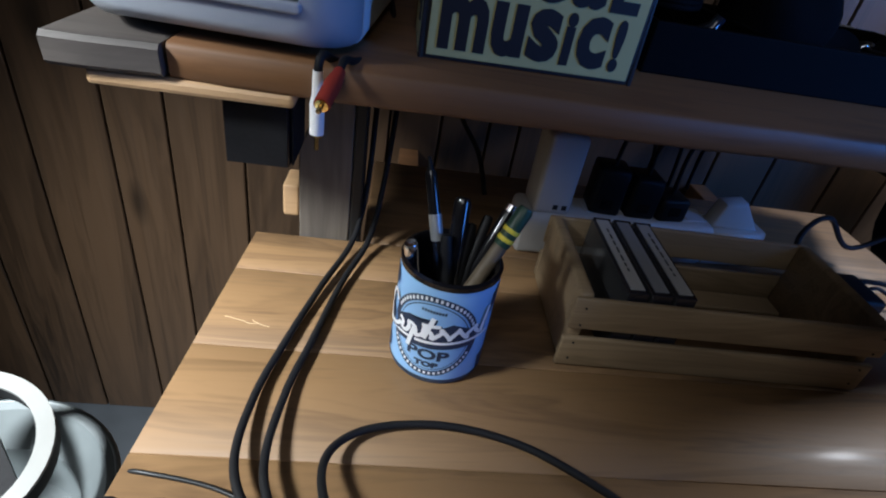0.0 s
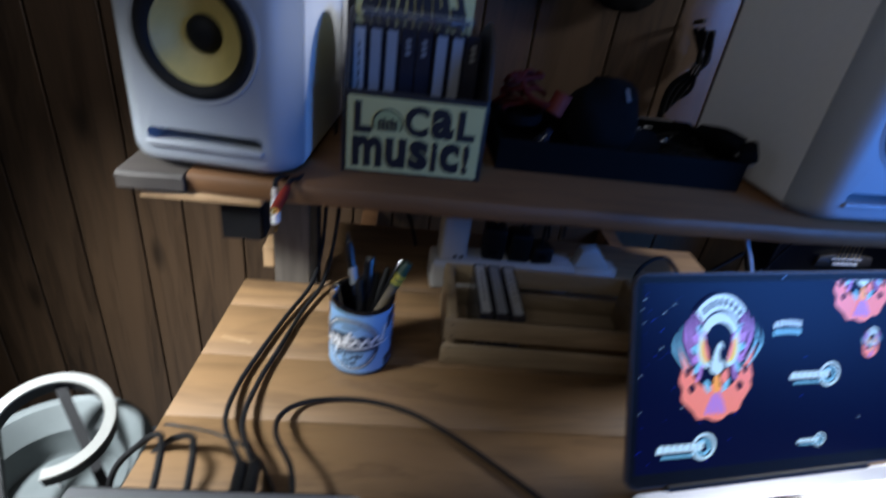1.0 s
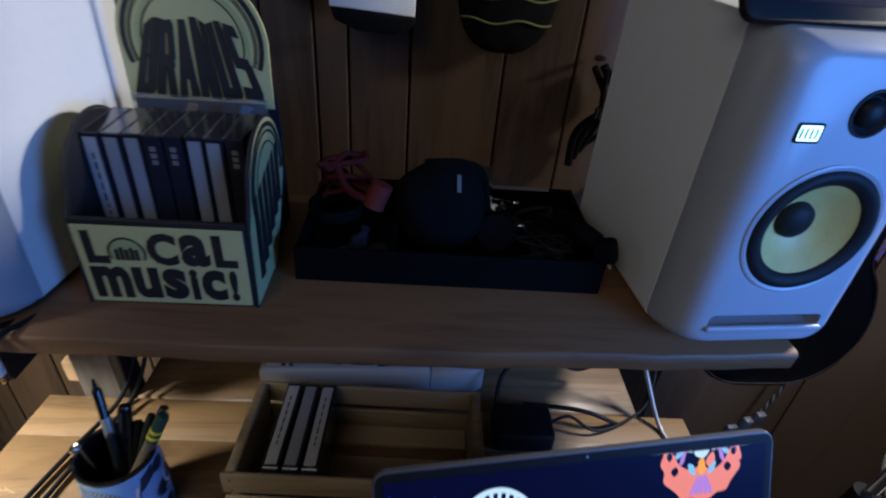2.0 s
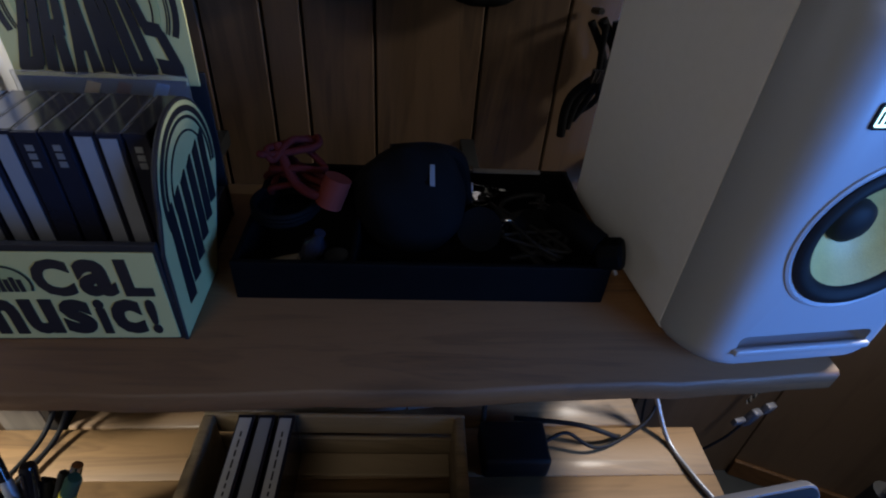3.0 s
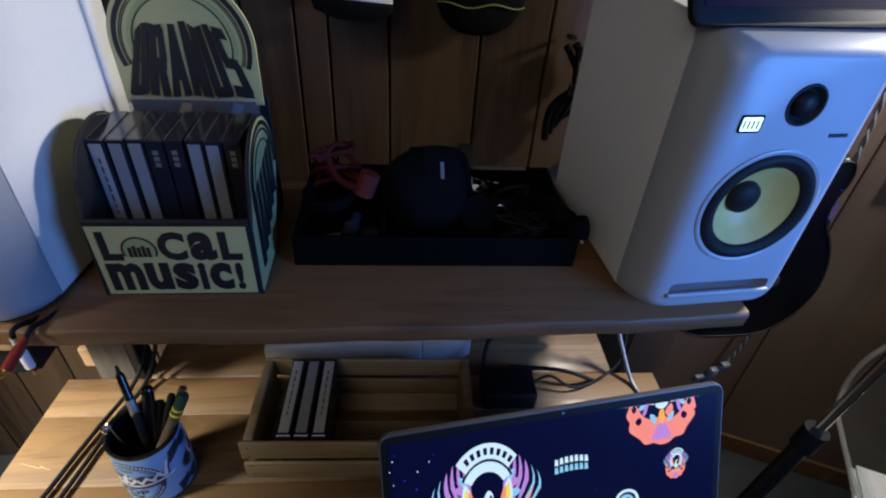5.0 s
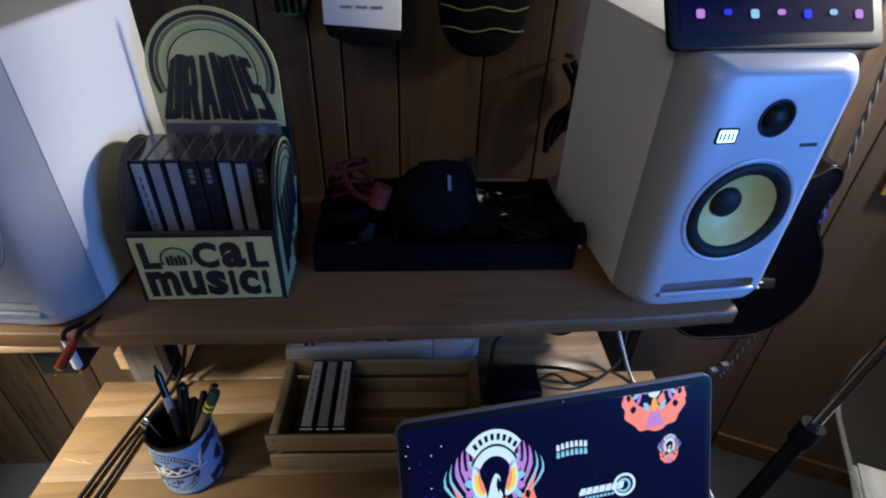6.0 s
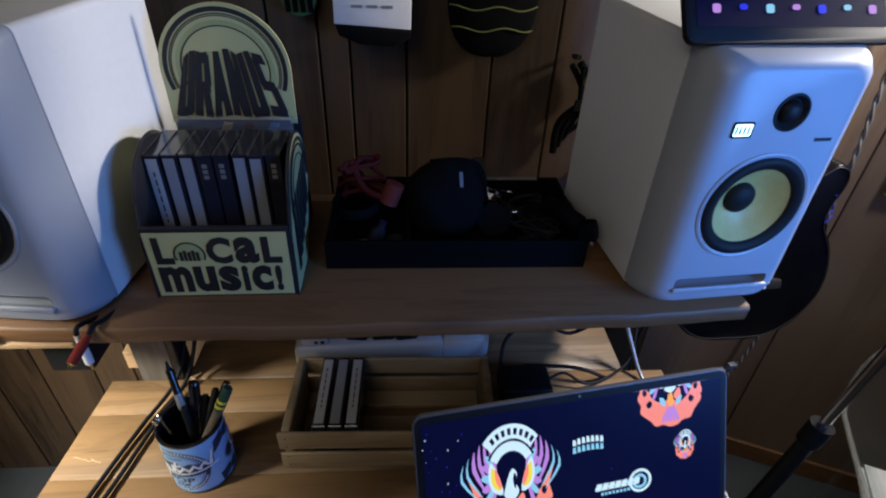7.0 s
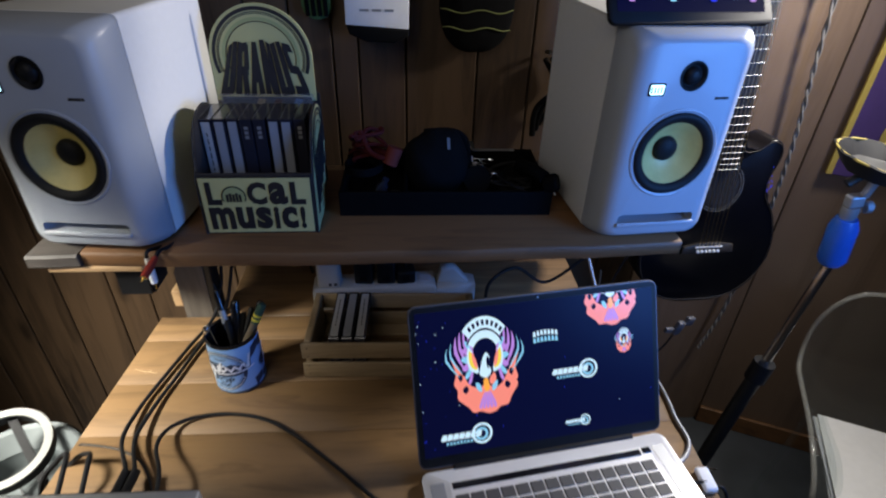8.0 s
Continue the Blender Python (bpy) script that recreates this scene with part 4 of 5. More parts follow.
for x in (0.005, CW - 0.006):
    for z in (0.010, 0.026, 0.044, 0.060):
        part("nail", lathe([(0, -0.0002), (0.0009, -0.0002), (0.0009, 0.0006), (0, 0.0006)], 8, Matrix.Translation((x, -0.0006, z)) @ Matrix.Rotation(radians(90), 4, "X")), BLACK_STEEL, crate)
C = crate.matrix_world
for i, k in enumerate((0, 1, 0)):
    # lying on their long side, spine upwards
    copy_thing(kinds[k], C @ pose(0.043 + i * 0.0187, 0.0055, 0.0745, -90, 0, 0) @ Matrix.Scale(0.97, 4))

# ---- power strip and what is plugged in ----
strip = thing("power_strip", pose(0.118, 0.060, DESK_Z - 0.002, 0, 0, 3) @ Matrix.Diagonal((0.9, 0.9, 1.6, 1)), "white plastic power strip behind the crate", "power strip")
part("body", box(0.0, 0.235, 0.0, 0.052, 0.0005, 0.030, 0.006, 3), WHITE_PLASTIC, strip, smooth=50)
part("end_cap", slab([(0.2352, 0.002), (0.300, 0.006), (0.312, 0.014), (0.312, 0.042), (0.300, 0.048), (0.2352, 0.050)], 0.0005, 0.026, "xy", 0.003), WHITE_PLASTIC, strip, "pale blue-white end cap", 50)
part("ridge", slab([(0.236, 0.0262), (0.298, 0.0262), (0.270, 0.046), (0.244, 0.044)], 0.014, 0.036, "xz", 0.003), WHITE_PLASTIC, strip, smooth=50)
for k in range(5):
    part("socket", box(0.035 + k * 0.042, 0.057 + k * 0.042, 0.014, 0.036, 0.0295, 0.0306, 0.0006), PAPER_GREY, strip)
usb = thing("usb_charger", pose(0.146, 0.078, DESK_Z + 0.0455, 0, 0, 2), "white usb wall charger plugged into the strip", "charger")
part("body", box(-0.019, 0.019, -0.014, 0.026, 0.0, 0.082, 0.005, 3), WHITE_PLASTIC, usb, smooth=50)
part("usb_plug", box(0.004, 0.012, 0.0, 0.012, 0.0822, 0.100, 0.001), PAPER, usb)
part("lead", tube([(0.008, 0.006, 0.099), (0.012, 0.012, 0.112), (0.03, 0.03, 0.112), (0.036, 0.05, 0.07)], 0.0018, 8), WHITE_PLASTIC, usb, smooth=60)
for k in range(2):
    part("slot", box(0.000 + k * 0.009, 0.005 + k * 0.009, -0.0145, -0.0138, 0.006, 0.011), DARK_INK, usb)
for k, x in enumerate((0.205, 0.242, 0.275)):
    ad = thing("power_adapter", pose(x, 0.088, DESK_Z + 0.0455, 0, 0, 6 * k - 5), "black plug adapter with a thin lead in the strip", "adapter", "black adapters")
    part("body", box(-0.016, 0.016, -0.014, 0.02, 0.0, (0.05, 0.044, 0.026)[k], 0.004, 2), BLACK_PLASTIC, ad, smooth=50)
    part("lead", tube([(0, 0, (0.048, 0.042, 0.025)[k]), (0.004, 0.004, 0.075), (0.02 + 0.01 * k, 0.02, 0.088), (0.05, 0.045, 0.06), (0.062, 0.06, 0.004)], 0.0022, 8), BLACK_RUBBER, ad, smooth=60)
    part("label_plate", box(-0.006, 0.006, -0.0146, -0.0139, 0.008, 0.018), BLACK_GLOSS, ad)
charger = part("laptop_charger", box(0.405, 0.475, -0.01, 0.04, DESK_Z, DESK_Z + 0.030, 0.005, 3), BLACK_PLASTIC, smooth=50)
tagged(charger, "black power brick behind the crate on the desk", "power brick")
part("lead", tube([(0.474, 0.02, DESK_Z + 0.018), (0.50, 0.03, DESK_Z + 0.02), (0.531, 0.02, DESK_Z + 0.008), (0.57, 0.034, DESK_Z + 0.006), (0.606, 0.056, DESK_Z + 0.02), (0.62, 0.09, DESK_Z + 0.06)], 0.002, 8), BLACK_RUBBER, charger, smooth=60)
part("lead", tube([(0.41, 0.04, DESK_Z + 0.015), (0.42, 0.07, DESK_Z + 0.05), (0.47, 0.10, DESK_Z + 0.06), (0.53, 0.11, DESK_Z + 0.02), (0.59, 0.10, DESK_Z + 0.08)], 0.003, 8), BLACK_RUBBER, charger, smooth=60)


# ---- laptop ----
LW, LD, LH = 0.352, 0.238, 0.224
LEAN = 27.0
laptop = thing("laptop", pose(0.455, -0.244, DESK_Z, 0, 0, 9.0) @ Matrix.Scale(0.925, 4), "open grey laptop with dark starry desktop picture", "laptop")
base = part("base", slab(rounded(-LW / 2, LW / 2, -LD, 0.0, 0.010), 0.001, 0.0145, "xy", 0.0012), ALUMINIUM, laptop, smooth=40)
part("keyboard_well", slab(rounded(-0.142, 0.142, -0.120, -0.018, 0.003, 3), 0.0146, 0.0148, "xy"), ALUMINIUM, base)
part("touch_bar", box(-0.1385, 0.1285, -0.0300, -0.0205, 0.0149, 0.0156, 0.0004, 1), BLACK_GLOSS, base, "black glass touch strip")
for row in range(1, 6):
    y0 = -0.0295 - row * 0.0182
    widths = [1.0] * 14 if row < 5 else [1, 1, 1, 1.25, 5.0, 1.25, 1, 1, 1.5]
    total = sum(widths)
    x = -0.1395
    unit = 0.279 / total
    hh = 0.0155
    for w in widths:
        b = box(x + 0.0012, x + w * unit - 0.0012, y0 - 0.0065, y0 - 0.0065 + hh, 0.0149, 0.0161, 0.0005, 1)
        part("key", b, KEY_BLACK, base)
        x += w * unit
part("trackpad", slab(rounded(-0.075, 0.075, -0.226, -0.128, 0.004, 3), 0.01465, 0.0149, "xy"), ALUMINIUM, base)
for s in (-1, 1):
    part("speaker_grille", box(s * 0.158 - 0.009, s * 0.158 + 0.009, -0.122, -0.018, 0.01465, 0.0149), SPACE_GREY, base)
part("power_key", box(0.132, 0.144, -0.0285, -0.0195, 0.0150, 0.0163, 0.0004, 1), BLACK_GLOSS, base)
lid = part("lid", slab(rounded(-LW / 2, LW / 2, 0.004, LH, 0.010), 0.0, 0.0065, "xz", 0.001), LID_GREY, laptop, smooth=40)
tilt = Matrix.Translation((0, 0.002, 0.012)) @ Matrix.Rotation(radians(-LEAN), 4, "X")
lid.matrix_basis = tilt
part("bezel", slab(rounded(-LW / 2 + 0.0015, LW / 2 - 0.0015, 0.006, LH - 0.0015, 0.009), -0.0006, -0.0001, "xz"), BLACK_PLASTIC, lid, "black bezel")
SX0, SX1, SZ0, SZ1 = -LW / 2 + 0.008, LW / 2 - 0.008, 0.020, LH - 0.009
screen = part("screen", box(SX0, SX1, -0.0011, -0.0007, SZ0, SZ1), SCREEN_NAVY, lid, "lit dark navy desktop picture")
part("hinge", rod((-0.13, 0.003, 0.0125), (0.13, 0.003, 0.0125), 0.0055, 16), BLACK_PLASTIC, laptop, smooth=40)


def on_screen(items, cx, cz, s, clip_top=None, tall=1.0):
    for outline, mt, layer in items:
        o = [(cx + u * s, cz + v * s * tall) for u, v in outline]
        if clip_top is not None:
            o = [(u, min(v, clip_top)) for u, v in o]
        part("picture_shape", slab(o, -0.0013 - 0.00012 * layer, -0.0012 - 0.00012 * layer, "xz"), mt, screen)


def blob(points, n=4):
    return [(p.x, p.y) for p in spline([(u, v, 0) for u, v in points], n, True)]


def emblem():
    """Raised feathered wings over a flame bowl, pale scroll on top: plain shapes."""
    items = []
    edge = [(0.99 + 0.05 * math.sin(k * 2.4)) for k in range(17)]
    bowl = [(e * 0.97 * math.cos(radians(165 + 13.125 * k)), -0.40 + e * 0.74 * math.sin(radians(165 + 13.125 * k))) for k, e in enumerate(edge)]
    items.append(([(p.x, p.y) for p in spline([(u, v, 0) for u, v in bowl], 3)], GLOW_CORAL, 0))
    items.append((blob([(-0.62, 0.0), (-0.60, -0.34), (-0.30, -0.52), (0.0, -0.46), (0.30, -0.56), (0.60, -0.34), (0.62, 0.0), (0.0, 0.3)]), SCREEN_NAVY, 2))
    for s in (-1, 1):
        items.append((blob([(s * 0.55, -0.5), (s * 0.98, -0.42), (s * 0.92, -0.12), (s * 1.06, 0.26), (s * 0.84, 0.02), (s * 0.70, -0.22)]), GLOW_CORAL, 1))
        items.append((blob([(s * 0.80, -0.32), (s * 0.86, -0.20), (s * 0.76, -0.16), (s * 0.72, -0.26)]), SCREEN_NAVY, 2))
        items.append((blob([(s * 0.66, -0.62), (s * 0.74, -0.52), (s * 0.62, -0.44), (s * 0.56, -0.54)]), SCREEN_NAVY, 2))
        # long thin outer plumes, then lilac, blue and yellow rows of feathers
        for k in range(6):
            x0, z0, lean = s * (0.30 + 0.10 * k), 0.02 - 0.05 * k, s * (0.18 + 0.035 * k)
            top = 1.02 - 0.06 * k
            items.append((blob([(x0, z0), (x0 + lean * 1.15, z0 + top * 0.55), (x0 + lean * 0.9, z0 + top), (x0 + lean * (0.82 if k < 4 else 1.0), z0 + top * 0.6)], 3), GLOW_LILAC if k < 4 else GLOW_CYAN, 3 + k % 2))
        for k in range(7):
            a = radians(-58 + 21 * k)
            x0, z0 = s * 0.34, 0.12
            items.append((blob([(x0, z0), (x0 + s * 0.26 * math.cos(a - 0.16), z0 + 0.50 * math.sin(a - 0.16)), (x0 + s * 0.40 * math.cos(a), z0 + 0.62 * math.sin(a)), (x0 + s * 0.26 * math.cos(a + 0.16), z0 + 0.50 * math.sin(a + 0.16))], 3), (GLOW_LILAC, GLOW_CYAN)[k % 2], 6))
        items.append((blob([(s * 0.22, -0.16), (s * 0.46, -0.10), (s * 0.56, 0.14), (s * 0.50, 0.44), (s * 0.34, 0.24)]), GLOW_WHITE, 8))
        items.append((blob([(s * 0.26, -0.08), (s * 0.42, -0.04), (s * 0.50, 0.14), (s * 0.47, 0.36), (s * 0.34, 0.18)]), GLOW_YELLOW, 9))
        items.append((blob([(s * 0.25, -0.04), (s * 0.33, -0.02), (s * 0.40, 0.14), (s * 0.40, 0.32), (s * 0.30, 0.16)]), GLOW_CORAL, 10))
        items.append((blob([(s * 0.16, -0.62), (s * 0.30, -0.56), (s * 0.34, -0.40), (s * 0.20, -0.44)]), GLOW_CYAN, 7))
    items.append((blob([(-0.20, -0.22), (-0.15, 0.0), (-0.06, 0.20), (0.03, 0.28), (0.12, 0.18), (0.09, 0.0), (0.16, -0.16), (0.02, -0.30)]), GLOW_WHITE, 11))
    items.append((blob([(0.02, 0.06), (0.06, 0.20), (0.11, 0.10), (0.07, -0.10)]), SCREEN_NAVY, 12))
    items.append((blob([(0.08, -0.36), (0.24, -0.20), (0.30, -0.36), (0.16, -0.48)]), GLOW_CORAL, 12))
    items.append((blob([(-0.10, -0.38), (0.02, -0.30), (0.08, -0.56), (-0.06, -0.62)]), GLOW_AMBER, 12))
    for k in range(5):
        x = -0.22 + 0.11 * k
        items.append((blob([(0.01 + x * 0.3, -0.60), (x - 0.05, -0.94), (x, -1.02), (x + 0.05, -0.94)], 3), GLOW_LILAC, 8 + k % 2))
    for r0, r1, c, a0 in ((0.62, 0.90, 0.22, 42), (0.40, 0.58, 0.22, 30)):
        items.append((ring(0, c, r0, r1, a0, 180 - a0, 16), GLOW_WHITE, 13))
        items.append((ring(0, c, r1, r1 + 0.05, a0 - 2, 182 - a0, 16), SCREEN_NAVY, 13))
    for k in range(8):
        items.append((ring(0, 0.22, 0.70, 0.82, 128 - k * 11, 128 - k * 11 - 6, 3), SCREEN_NAVY, 14))
    return items


def rings_mark():
    items = [(ring(0.62, 0, 0.31, 0.40, -170, 160, 24), GLOW_WHITE, 0), (ring(0.60, -0.02, 0.16, 0.25, -170, 160, 20), GLOW_CYAN, 0)]
    for k in range(7):
        x = -0.95 + k * 0.22
        items.append(([(x, -0.10), (x + 0.20, -0.10), (x + 0.25, 0.13), (x + 0.07, 0.13)], GLOW_WHITE, 1))
    items.append(([(-0.95, -0.02), (0.55, 0.02), (0.55, 0.05), (-0.95, 0.02)], GLOW_WHITE, 2))
    for k in range(8):
        x = -0.75 + k * 0.13
        items.append(([(x, -0.27), (x + 0.09, -0.27), (x + 0.09, -0.18), (x, -0.18)], GLOW_CYAN, 1))
    return items


def bars_mark():
    items = []
    for r in range(2):
        for k in range(7):
            x, z = -0.9 + k * 0.26, 0.15 - r * 0.42 + 0.1 * (1 - ((k - 3) / 3) ** 2) * (1 if r == 0 else 0.6)
            items.append(([(x, z - 0.16), (x + 0.2, z - 0.16), (x + 0.16, z + 0.17), (x + 0.02, z + 0.17)], GLOW_CYAN if r else GLOW_WHITE, 0))
    return items


def su(u):
    return SX0 + (SX1 - SX0) * u


def sv(v):
    return SZ1 - (SZ1 - SZ0) * v


on_screen(emblem(), su(0.268), sv(0.40), 0.0445, None, 1.32)
on_screen(emblem(), su(0.812), sv(-0.035), 0.039, SZ1 - 0.0005, 1.2)
on_screen(emblem(), su(0.865), sv(0.36), 0.0115, None, 1.35)
on_screen(rings_mark(), su(0.64), sv(0.53), 0.034)
on_screen(rings_mark(), su(0.17), sv(0.88), 0.036)
on_screen(rings_mark(), su(0.645), sv(0.905), 0.019)
on_screen(bars_mark(), su(0.525), sv(0.255), 0.020)
r4 = random.Random(21)
for k in range(46):
    u, v = (r4.random() ** 2.2 * 0.35, r4.uniform(0.05, 0.95)) if k < 36 else (r4.random(), r4.random())
    rr = r4.uniform(0.00035, 0.0009)
    part("star", slab([(su(u) - rr, sv(v)), (su(u), sv(v) - rr), (su(u) + rr, sv(v)), (su(u), sv(v) + rr)], -0.00128, -0.0012, "xz"), GLOW_BLUE if k % 4 else GLOW_WHITE, screen)
part("camera_hole", lathe([(0, 0), (0.0012, 0), (0.0012, 0.0002), (0, 0.0002)], 10, Matrix.Translation((0, -0.0007, LH - 0.005)) @ Matrix.Rotation(radians(90), 4, "X")), SPACE_GREY, lid)

# ---- audio interface with plugs, near the desk's front ----
iface = thing("audio_interface", pose(-0.055, -0.300, DESK_Z, 0, 0, 0), "grey metal audio interface with cables in its back", "audio interface")
part("housing", box(-0.115, 0.105, -0.14, 0.0, 0.004, 0.046, 0.004, 3), SPACE_GREY, iface, smooth=50)
part("back_plate", box(-0.108, 0.098, 0.0002, 0.0025, 0.008, 0.042, 0.0008), BLACK_PLASTIC, iface)
for x in (-0.09, 0.08):
    for y in (-0.12, -0.02):
        part("foot", lathe([(0, 0), (0.008, 0), (0.008, 0.0042), (0, 0.0042)], 12, Matrix.Translation((x, y, 0))), BLACK_RUBBER, iface)
for x in (-0.03, -0.02, 0.0, 0.015, 0.06):
    part("jack", lathe([(0, 0), (0.006, 0), (0.006, 0.004), (0.0035, 0.004), (0, 0.004)], 14, Matrix.Translation((x, 0.0026, 0.026)) @ Matrix.Rotation(radians(-90), 4, "X")), CHROME, iface, smooth=40)


# ---- cables ----
def cable(points, r, label, material=BLACK_RUBBER, name="cable", steps=10):
    ob = part(name, tube(points, r, 10, steps), material, None, "", 60)
    return tagged(ob, label, "cable")


Z = DESK_Z
c1 = cable([(-0.051, -0.292, Z + 0.028), (-0.056, -0.258, Z + 0.020), (-0.085, -0.205, Z + 0.012), (-0.088, -0.150, Z + 0.006), (-0.078, -0.095, Z + 0.005), (-0.062, -0.03, Z + 0.006), (-0.042, 0.035, Z + 0.012), (-0.034, 0.075, Z + 0.05), (-0.032, 0.11, Z + 0.12), (-0.03, 0.2, Z + 0.16)], 0.0027, "black speaker cable running over the desk")
c2 = cable([(-0.040, -0.292, Z + 0.028), (-0.046, -0.258, Z + 0.020), (-0.069, -0.205, Z + 0.012), (-0.069, -0.145, Z + 0.006), (-0.059, -0.090, Z + 0.005), (-0.045, -0.02, Z + 0.006), (-0.027, 0.038, Z + 0.014), (-0.018, 0.08, Z + 0.06), (-0.012, 0.12, Z + 0.13), (-0.005, 0.2, Z + 0.15)], 0.0027, "second black speaker cable beside the first")
for ob, x in ((c1, -0.051), (c2, -0.040)):
    part("plug", tube([(x, -0.294, Z + 0.028), (x - 0.004, -0.258, Z + 0.0205)], 0.0055, 12, 1, False, False), BLACK_PLASTIC, ob, smooth=40)
    part("sleeve", tube([(x, -0.300, Z + 0.028), (x, -0.294, Z + 0.028)], 0.0045, 12, 1, False, False), CHROME, ob, smooth=40)
cable([(-0.005, -0.294, Z + 0.028), (-0.012, -0.265, Z + 0.030), (-0.034, -0.222, Z + 0.020), (-0.034, -0.188, Z + 0.010), (-0.010, -0.167, Z + 0.005), (0.036, -0.161, Z + 0.004), (0.085, -0.172, Z + 0.004), (0.13, -0.199, Z + 0.004), (0.18, -0.240, Z + 0.004), (0.235, -0.29, Z + 0.005), (0.265, -0.315, Z + 0.006)], 0.0026, "thin black usb cable arching over the desk")
cable([(-0.147, -0.20, Z - 0.004), (-0.135, -0.203, Z + 0.002), (-0.09, -0.212, Z + 0.002), (-0.05, -0.235, Z + 0.002), (-0.02, -0.28, Z + 0.002)], 0.0014, "thin dark lead lying on the desk", BLACK_STEEL)
for k in range(2):
    cable([(-0.090 - 0.026 * k, -0.294, Z + 0.022), (-0.093 - 0.026 * k, -0.262, Z + 0.036), (-0.104 - 0.026 * k, -0.238, Z + 0.030), (-0.132 - 0.02 * k, -0.230, Z + 0.008), (-0.160 - 0.02 * k, -0.24, Z - 0.03), (-0.19, -0.26, Z - 0.12)], 0.0030, "black cable looping off the desk's end")

rca = thing("rca_lead", pose(-0.060, -0.054, -0.012, 0, 0, 0), "red and white phono plugs hanging over the shelf", "phono cable")
part("white_plug", lathe([(0, 0.928), (0.0045, 0.928), (0.0047, 0.947), (0.0035, 0.953), (0.003, 0.968), (0, 0.968)], 16, Matrix.Translation((-0.004, -0.006, -0.012))), PAPER, rca, "white plug", 40)
part("white_tip", lathe([(0, 0.916), (0.0015, 0.917), (0.0015, 0.9255), (0.0035, 0.926), (0.0035, 0.9278), (0, 0.9278)], 14, Matrix.Translation((-0.004, -0.006, -0.012))), GOLD, rca, "gold tip", 40)
part("red_plug", lathe([(0, 0.0), (0.0048, 0.0), (0.0052, 0.020), (0.0035, 0.032), (0, 0.032)], 16, pose(0.003, -0.038, 0.947, -70, 0, -12)), RED_RUBBER, rca, "red plug", 40)
part("red_tip", lathe([(0, -0.007), (0.0015, -0.006), (0.0015, -0.001), (0.004, -0.0008), (0.004, -0.0001), (0, -0.0001)], 14, pose(0.003, -0.038, 0.947, -70, 0, -12)), GOLD, rca, smooth=40)
part("white_wire", tube([(-0.004, -0.006, 0.955), (-0.002, -0.001, 0.964), (0.006, 0.03, 0.953), (0.02, 0.08, 0.951), (0.028, 0.14, 0.952), (0.02, 0.20, 0.955), (0.0, 0.27, 0.97)], 0.0026, 8), BLACK_RUBBER, rca, smooth=60)
part("red_wire", tube([(0.0088, -0.0095, 0.9575), (0.011, 0.002, 0.962), (0.016, 0.02, 0.957), (0.022, 0.06, 0.951), (0.034, 0.12, 0.952), (0.034, 0.19, 0.958), (0.02, 0.27, 0.98)], 0.0026, 8), BLACK_RUBBER, rca, smooth=60)

cable([(0.600, -0.262, Z + 0.010), (0.628, -0.258, Z + 0.008), (0.652, -0.228, Z + 0.0035), (0.651, -0.19, Z + 0.0035), (0.6535, -0.15, Z + 0.0035), (0.652, -0.105, Z + 0.0035), (0.645, -0.049, Z + 0.0035), (0.631, -0.013, Z + 0.0035), (0.619, 0.03, Z + 0.004), (0.608, 0.072, Z + 0.04), (0.59, 0.11, Z + 0.10), (0.57, 0.17, Z + 0.15)], 0.0028, "grey laptop cable lying along the desk edge", SPACE_GREY)
cable([(0.602, -0.284, Z + 0.010), (0.63, -0.288, Z + 0.006), (0.652, -0.29, Z + 0.005), (0.675, -0.30, Z - 0.02), (0.70, -0.32, Z - 0.2)], 0.0022, "thin dark lead hanging off the desk")
for y in (-0.262, -0.284):
    pl = part("usb_c_plug", box(0.597, 0.617, y - 0.004, y + 0.004, Z + 0.006, Z + 0.012, 0.002, 2), PAPER, smooth=50)
    tagged(pl, "white usb-c plug in the laptop's side", "plug")
adapter = part("usb_adapter", box(0.640, 0.657, -0.300, -0.268, Z + 0.0005, Z + 0.009, 0.003, 2), PAPER, smooth=50)
tagged(adapter, "small white cable adapter on the desk's edge", "adapter")
cable([(0.45, 0.06, Z + 0.004), (0.515, 0.04, Z + 0.02), (0.56, 0.035, Z + 0.005), (0.60, 0.075, Z - 0.06), (0.64, 0.09, Z - 0.2)], 0.0028, "black lead drooping behind the desk")
cable([(0.05, 0.20, Z + 0.18), (0.055, 0.19, Z + 0.10), (0.085, 0.18, Z + 0.05), (0.10, 0.17, Z + 0.004)], 0.0028, "black lead hanging under the shelf")

# ---- plug hanging by the wall, scratch on the desk ----
dangling = thing("hanging_plug", pose(0.841, 0.16, 0.594, 8, 14, 20), "grey plug hanging on a thin lead below the shelf", "plug")
part("body", box(-0.009, 0.009, -0.006, 0.006, 0.0, 0.034, 0.003, 2), LID_GREY, dangling, smooth=50)
part("wing", box(0.010, 0.030, -0.005, 0.005, 0.026, 0.046, 0.002, 2), LID_GREY, dangling, smooth=50)
part("wing", box(-0.036, -0.014, -0.004, 0.004, 0.006, 0.018, 0.002, 2), LID_GREY, dangling, smooth=50)
part("lead", tube([(0, 0, 0.0), (-0.006, 0.0, -0.05), (-0.03, 0.01, -0.10), (-0.08, 0.05, -0.12), (-0.16, 0.08, 0.05), (-0.20, 0.05, 0.26)], 0.002, 8), BLACK_RUBBER, dangling, smooth=60)
r7 = random.Random(3)
